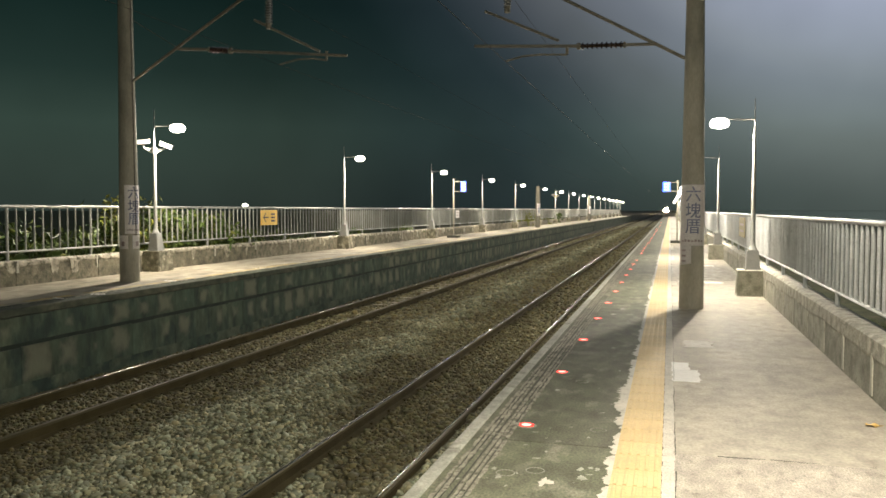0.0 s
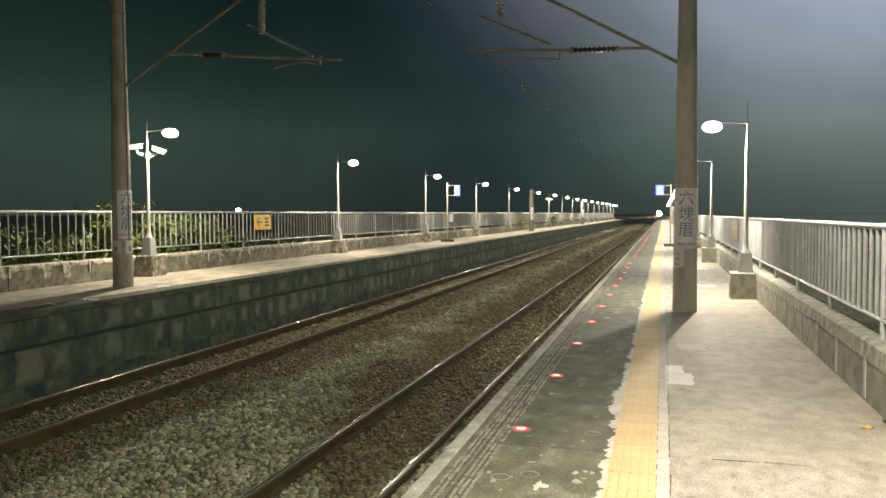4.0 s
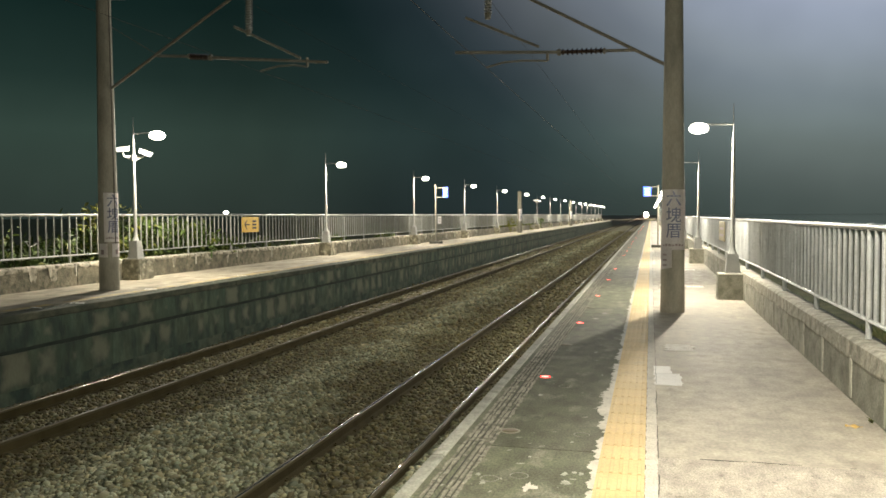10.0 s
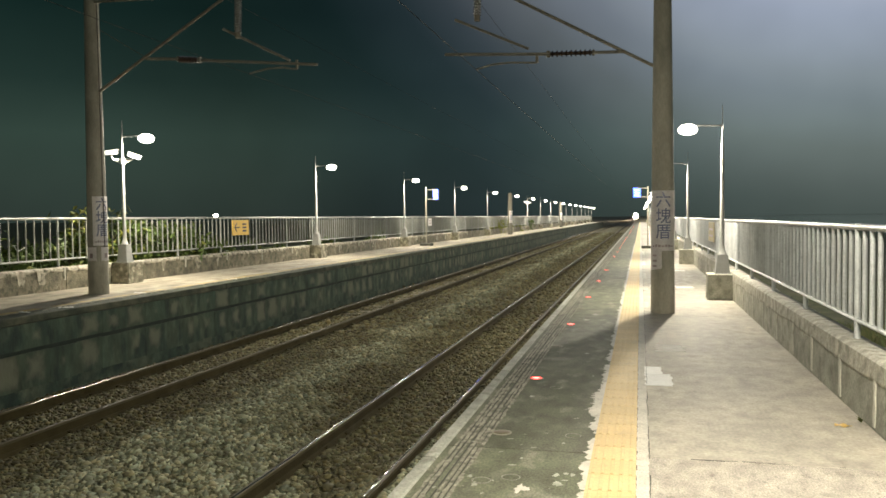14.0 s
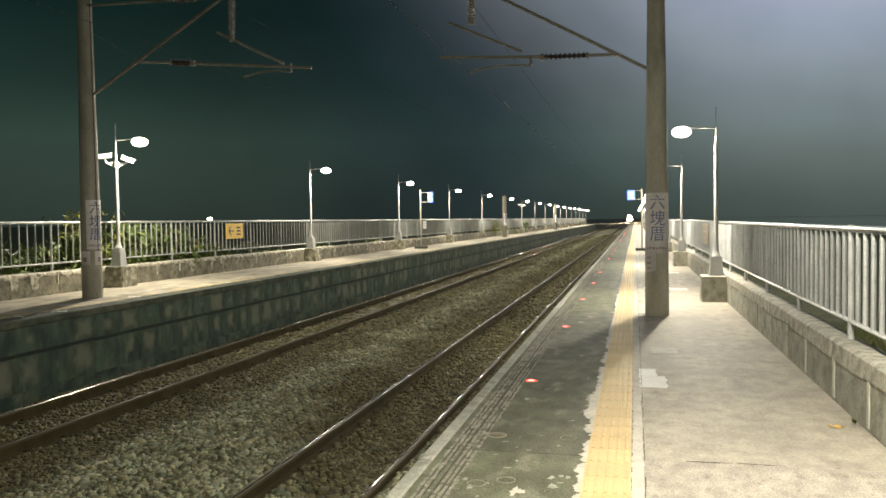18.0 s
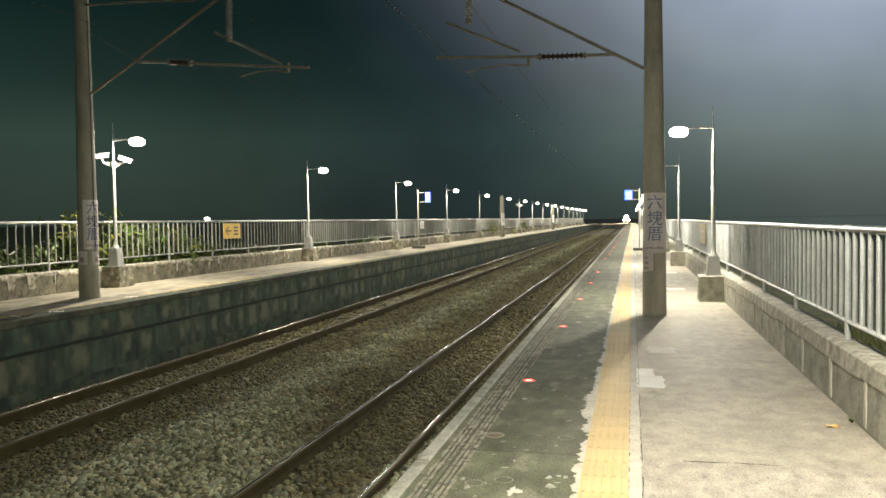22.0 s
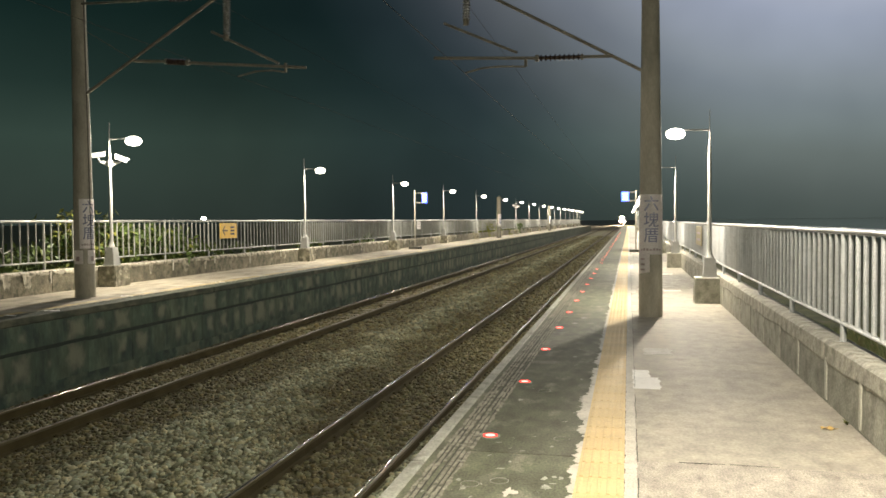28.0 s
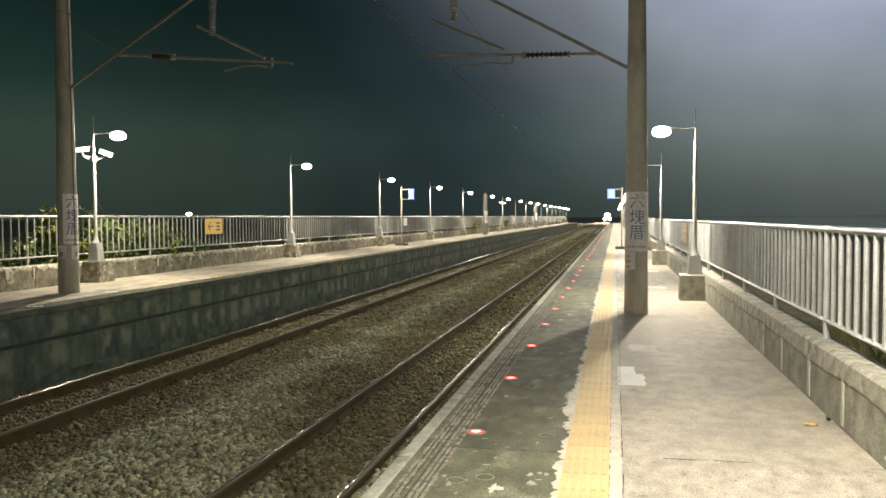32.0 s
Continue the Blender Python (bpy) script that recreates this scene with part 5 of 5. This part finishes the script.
def plants():
    green = "leafy green shrub growing behind the far fence, lit by lamps"
    # x, y, height, spread, leaves, leaf length
    for k, (x, y, h, w, n, leaf) in enumerate((
            (-12.7, 12.9, 1.85, 0.6, 500, 0.08), (-12.8, 14.0, 1.9, 0.6, 600, 0.08), (-12.7, 15.0, 2.2, 0.6, 700, 0.085),
            (-12.5, 16.05, 3.02, 0.22, 420, 0.085), (-12.4, 16.85, 2.95, 0.28, 600, 0.085), (-12.5, 16.3, 2.4, 0.6, 1900, 0.085), (-12.4, 17.3, 2.62, 0.6, 2600, 0.085), (-12.5, 18.3, 2.66, 0.7, 2600, 0.085),
            (-12.4, 19.3, 2.55, 0.7, 2400, 0.085), (-12.3, 20.4, 2.5, 0.7, 2000, 0.085), (-12.4, 21.6, 2.1, 0.7, 900, 0.085), (-12.4, 23.2, 2.0, 0.8, 700, 0.085), (-12.4, 26.0, 1.9, 0.7, 500, 0.085), (-12.5, 30.0, 1.9, 0.7, 500, 0.09),
            (-12.5, 36.5, 2.0, 0.7, 400, 0.09), (-11.95, 66.6, 2.5, 0.5, 700, 0.1), (-11.95, 69.3, 2.6, 0.5, 900, 0.1), (-11.95, 71.7, 2.5, 0.5, 700, 0.1), (-11.95, 78.3, 2.2, 0.5, 500, 0.1), (-12.1, 85, 2.3, 0.8, 800, 0.13))):
        shrub(x, y, h, w, n, 40 + k, green, leaf, look_of=M_LEAFPALE if 60 < y < 80 or h > 2.9 else None)
    for k in range(9):
        shrub(-14.3 - 0.7 * (k % 3), 10.0 + 1.6 * k, 1.9 + 0.18 * (k % 4), 1.0, 800, 120 + k, "dense dark shrub in the thicket behind the far fence", 0.1)
    for k, (x, y, h) in enumerate(((-12.1, 13.15, 2.1), (-12.15, 13.75, 1.8))):
        shrub(x, y, h, 0.28, 46, 90 + k, "shrub with broad yellow-green leaves behind the far fence", 0.17)
    ob = tagged(empty("flower_stem", (-12.1, 13.47, -1.16)), "thin green stem with small white blossoms behind the far fence", "flower")
    part("stem", rod(B(), (0, 0, 0), (0.03, 0.02, 2.17), 0.012, 0.005, 6), M_BARK, ob)
    for dx, dy, z, r in ((0.0, -0.02, 2.24, 0.05), (0.03, 0.22, 2.20, 0.035)):
        bm = B()
        for k in range(6):
            a = math.pi * k / 3
            tip = Vector((dx + r * math.cos(a), dy + r * math.sin(a), z + 0.02))
            side = Vector((-math.sin(a), math.cos(a), 0)) * r * 0.45
            mid = Vector((dx, dy, z)).lerp(tip, 0.6) + Vector((0, 0, 0.012))
            vs = [bm.verts.new(p) for p in (Vector((dx, dy, z)), mid + side, tip, mid - side)]
            bm.faces.new(vs)
        bmesh.ops.solidify(bm, geom=bm.faces[:], thickness=0.003)
        rod(bm, (0.03, 0.02, 2.14), (dx, dy, z), 0.006, n=5)
        part("blossom", bm, M_PATCH, ob, "white blossom")


def grass_strip():
    """Rough grass below the near fence."""
    rng = np.random.default_rng(12)
    n = 9000
    x, y = rng.uniform(2.0, 5.0, n), rng.uniform(2.5, 20.0, n)
    h, a = rng.uniform(0.12, 0.4, n), rng.uniform(0, 6.283, n)
    lean, w = rng.uniform(0.02, 0.22, n), 0.008
    c, q = np.cos(a), np.sin(a)
    z0 = np.full(n, -1.16)
    pts = np.stack([np.stack([x - q * w, y + c * w, z0], -1), np.stack([x + q * w, y - c * w, z0], -1),
                    np.stack([x + c * lean * 0.4 + q * w * 0.7, y + q * lean * 0.4 - c * w * 0.7, z0 + h * 0.6], -1), np.stack([x + c * lean, y + q * lean, z0 + h], -1)], 1)
    me = bpy.data.meshes.new("grass")
    me.from_pydata(pts.reshape(-1, 3).tolist(), [], [(4 * k, 4 * k + 1, 4 * k + 2, 4 * k + 3) for k in range(n)])
    me.materials.append(M_BLADE)
    tagged(new("grass", me), "rough grass on the ground below the near fence", "grass", kind="stuff")


def street_light():
    ob = tagged(empty("street_lamp", (-45.5, 80.0, -1.2)), "distant lit street lamp beyond the far fence", "lamp")
    part("pole", rod(B(), (0, 0, 0), (0, 0, 3.3), 0.06, 0.04, 8), M_GALV, ob)
    part("globe", lathe(B(), [(0.05, 3.1), (0.26, 3.2), (0.3, 3.32), (0.2, 3.42), (0.05, 3.46)], 14), M_FARLAMP, ob, smooth=True)


# ---- warning lamps in the platform edge ----
def warning_lamps():
    """Flush lamps two metres apart; the round lens of each turns over: luminous face up when lit, dark back up when not."""
    bm = B()
    n = 20
    for r0, r1, z0, z1 in ((0.062, 0.074, 0.004, 0.001),):
        rings = [[bm.verts.new((r * math.cos(2 * math.pi * k / n), r * math.sin(2 * math.pi * k / n), z)) for k in range(n)] for r, z in ((r0, -0.02), (r0, z0), (r1, z1), (r1, -0.02))]
        for a, b in zip(rings, rings[1:]):
            for k in range(n):
                bm.faces.new((a[k], a[(k + 1) % n], b[(k + 1) % n], b[k]))
    bezel = mesh_of("bezel", bm, M_BEZEL)
    lens = mesh_of("lens", lathe(B(), [(0.020, 0.0065), (0.036, 0.006), (0.052, 0.005), (0.063, 0.003), (0.065, 0.0), (0.06, -0.004), (0.03, -0.008)], 20), None, True)
    for m in (M_REDCORE, M_REDHALO, M_REDOFF):
        lens.materials.append(m)
    for p in lens.polygons:
        zc, rc = p.center.z, math.hypot(p.center.x, p.center.y)
        p.material_index = 2 if zc < 0.0045 else (0 if rc < 0.04 else 1)
    made = []
    for k in range(-1, 60):
        ob = tagged(empty("warning_lamp", (-0.98, 5.69 + 1.985 * k, 0.002)), "round red warning lamp set flush in the platform edge", "warning lamp", "red warning lamps along the edge")
        piece("bezel", bezel, ob)
        made.append((k, piece("lens", lens, ob)))
        if k == 11:
            made[-1][1].rotation_euler = (math.pi, 0, 0)
            ob["label"] = "round warning lamp that stays dark in the platform edge"
    return made


# ---- the train far down the line ----
def train():
    ob = tagged(empty("train", (NEAR_C, 620, RAIL_Z)), "distant train coming nearer with bright warm headlights", "train")
    for c in range(3):
        y = c * 20.4
        part("car_body", box(B(), -1.4, 1.4, y, y + 19.8, 0.9, 3.7, 0.25), M_TRAIN, ob)
        part("underframe", box(B(), -1.2, 1.2, y + 1, y + 18.8, 0.45, 0.9), M_BLACK, ob)
        for a in (2.5, 4.7, 15.1, 17.3):
            part("wheelset", rod(B(), (-0.62, y + a, 0.43), (0.62, y + a, 0.43), 0.43, n=16), M_RUST, ob)
    part("windscreen", box(B(), -1.1, 1.1, -0.02, 0.1, 2.1, 3.1, 0.05), M_GLASS, ob, "dark cab windscreen")
    for x, z, r in ((-0.3, 3.3, 0.24), (0.3, 3.3, 0.24), (-0.95, 1.55, 0.22), (0.95, 1.55, 0.22)):
        part("headlight", rod(B(), (x, -0.06, z), (x, 0.02, z), r, n=14), M_HEADLIGHT, ob, "dazzling headlight")
    return ob


def fallen_leaf():
    bm = B()
    spine = [bm.verts.new((-0.07 + 0.02 * k, 0.004 * math.sin(k), 0.006 + 0.006 * math.sin(k * 0.7))) for k in range(8)]
    for s in (-1, 1):
        rim = [bm.verts.new((-0.07 + 0.02 * k, s * (0.012 + 0.06 * math.sin(math.pi * (k + 0.3) / 7.6)), 0.012 + 0.010 * math.sin(k * 1.3 + s))) for k in range(8)]
        for k in range(7):
            bm.faces.new((spine[k], spine[k + 1], rim[k + 1], rim[k]))
    rod(bm, (0.07, 0, 0.006), (0.11, 0.02, 0.004), 0.0025, n=5)
    ob = part("fallen_leaf", bm, M_DRYLEAF)
    ob.location = (1.43, 6.36, 0.0)
    ob.scale = (0.68, 0.68, 0.68)
    tagged(ob, "curled dry yellow leaf lying on the walkway", "leaf")


def litter():
    for x, y, a in ((-8.99, 11.05, 20), (-9.16, 10.35, -15), (-9.32, 13.5, 5), (-9.28, 17.0, 30)):
        bm = B()
        g = [[bm.verts.new((0.055 * (i - 2), 0.04 * (j - 1), 0.006 + 0.012 * abs(math.sin(i * 1.3 + j)))) for j in range(3)] for i in range(5)]
        for p, q in zip(g, g[1:]):
            for j in range(2):
                bm.faces.new((p[j], q[j], q[j + 1], p[j + 1]))
        bmesh.ops.solidify(bm, geom=bm.faces[:], thickness=0.003)
        ob = part("paper_scrap", bm, M_PATCH)
        ob.matrix_basis = pose(x, y, L_TOP + 0.004, 0, 0, a)
        tagged(ob, "crumpled white paper scrap lying on the far platform's edge", "litter", "paper scraps")
    ob = tagged(empty("weed", (1.60, 6.5, 0.0)), "small green weed at the foot of the near kerb", "weed")
    rng = random.Random(4)
    for k in range(9):
        a, l = rng.uniform(1.7, 4.6), rng.uniform(0.03, 0.06)
        c, q = math.cos(a), math.sin(a)
        bm = B()
        vs = [bm.verts.new(p) for p in ((0, 0, 0), (c * l * 0.5 - q * 0.01, q * l * 0.5 + c * 0.01, l * 0.6), (c * l, q * l, l * 0.7), (c * l * 0.5 + q * 0.01, q * l * 0.5 - c * 0.01, l * 0.6))]
        bm.faces.new(vs)
        bmesh.ops.solidify(bm, geom=bm.faces[:], thickness=0.001)
        part("leaf", bm, M_LEAF, ob)


# ---- build ----
ground()
rails()
sleepers()
platform = near_platform()
far_platform()
fences()
lamps()
camera_pair(L_LAMP, 15.85, L_TOP + 2.87, 35)
camera_pair(L_LAMP, 15.85 + 11.05 * 6, L_TOP + 2.87, 20)
overhead()
signs()
plants()
grass_strip()
street_light()
fallen_leaf()
litter()
RED_LAMPS = warning_lamps()
TRAIN = train()
scatter_stones("ballast_stones", -8.75, -1.45, 3.6, 17, 62000, 0.0295, 1, "grey-brown crushed stones between the rails")
scatter_stones("distant_ballast_stones", -8.75, -1.45, 48, 125, 17000, 0.075, 6, "grey-brown crushed stones far along the track")
scatter_stones("far_ballast_stones", -8.75, -1.45, 17, 48, 22000, 0.048, 2, "grey-brown crushed stones farther along the track")
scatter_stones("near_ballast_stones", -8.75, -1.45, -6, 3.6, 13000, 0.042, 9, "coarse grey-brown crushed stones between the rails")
tiles(platform)


# ---- what moves ----
def blink_rows(first, period, lit):
    """Turns of a lens about its own axis, half a turn in a tenth of a second at each change."""
    rows, turn = [(0.0, pose(0, 0, 0, 0))], 0.0
    changes = []
    n = -1
    while first + period * n < 32.5:
        changes += [(first + period * n, True), (first + period * n + lit, False)]
        n += 1
    for t, on in changes:
        if t < 0.1:
            continue
        if t > 31.9:
            break
        start = round(t * 30 - 1.5)
        for k in range(4):
            rows.append(((start + k) / 30, pose(0, 0, 0, turn + 60 * k)))
        turn += 180
    rows.append((32.0, pose(0, 0, 0, turn)))
    return rows


def motions():
    odd, even = blink_rows(*ODD), blink_rows(*EVEN)
    for k, lens in RED_LAMPS:
        if k == 11:
            continue
        walk(lens, odd if k % 2 == 0 else even)
    walk(TRAIN, [(0.0, pose(NEAR_C, 620, RAIL_Z)), (16.0, pose(NEAR_C, 475, RAIL_Z)), (32.0, pose(NEAR_C, 330, RAIL_Z))])


motions()
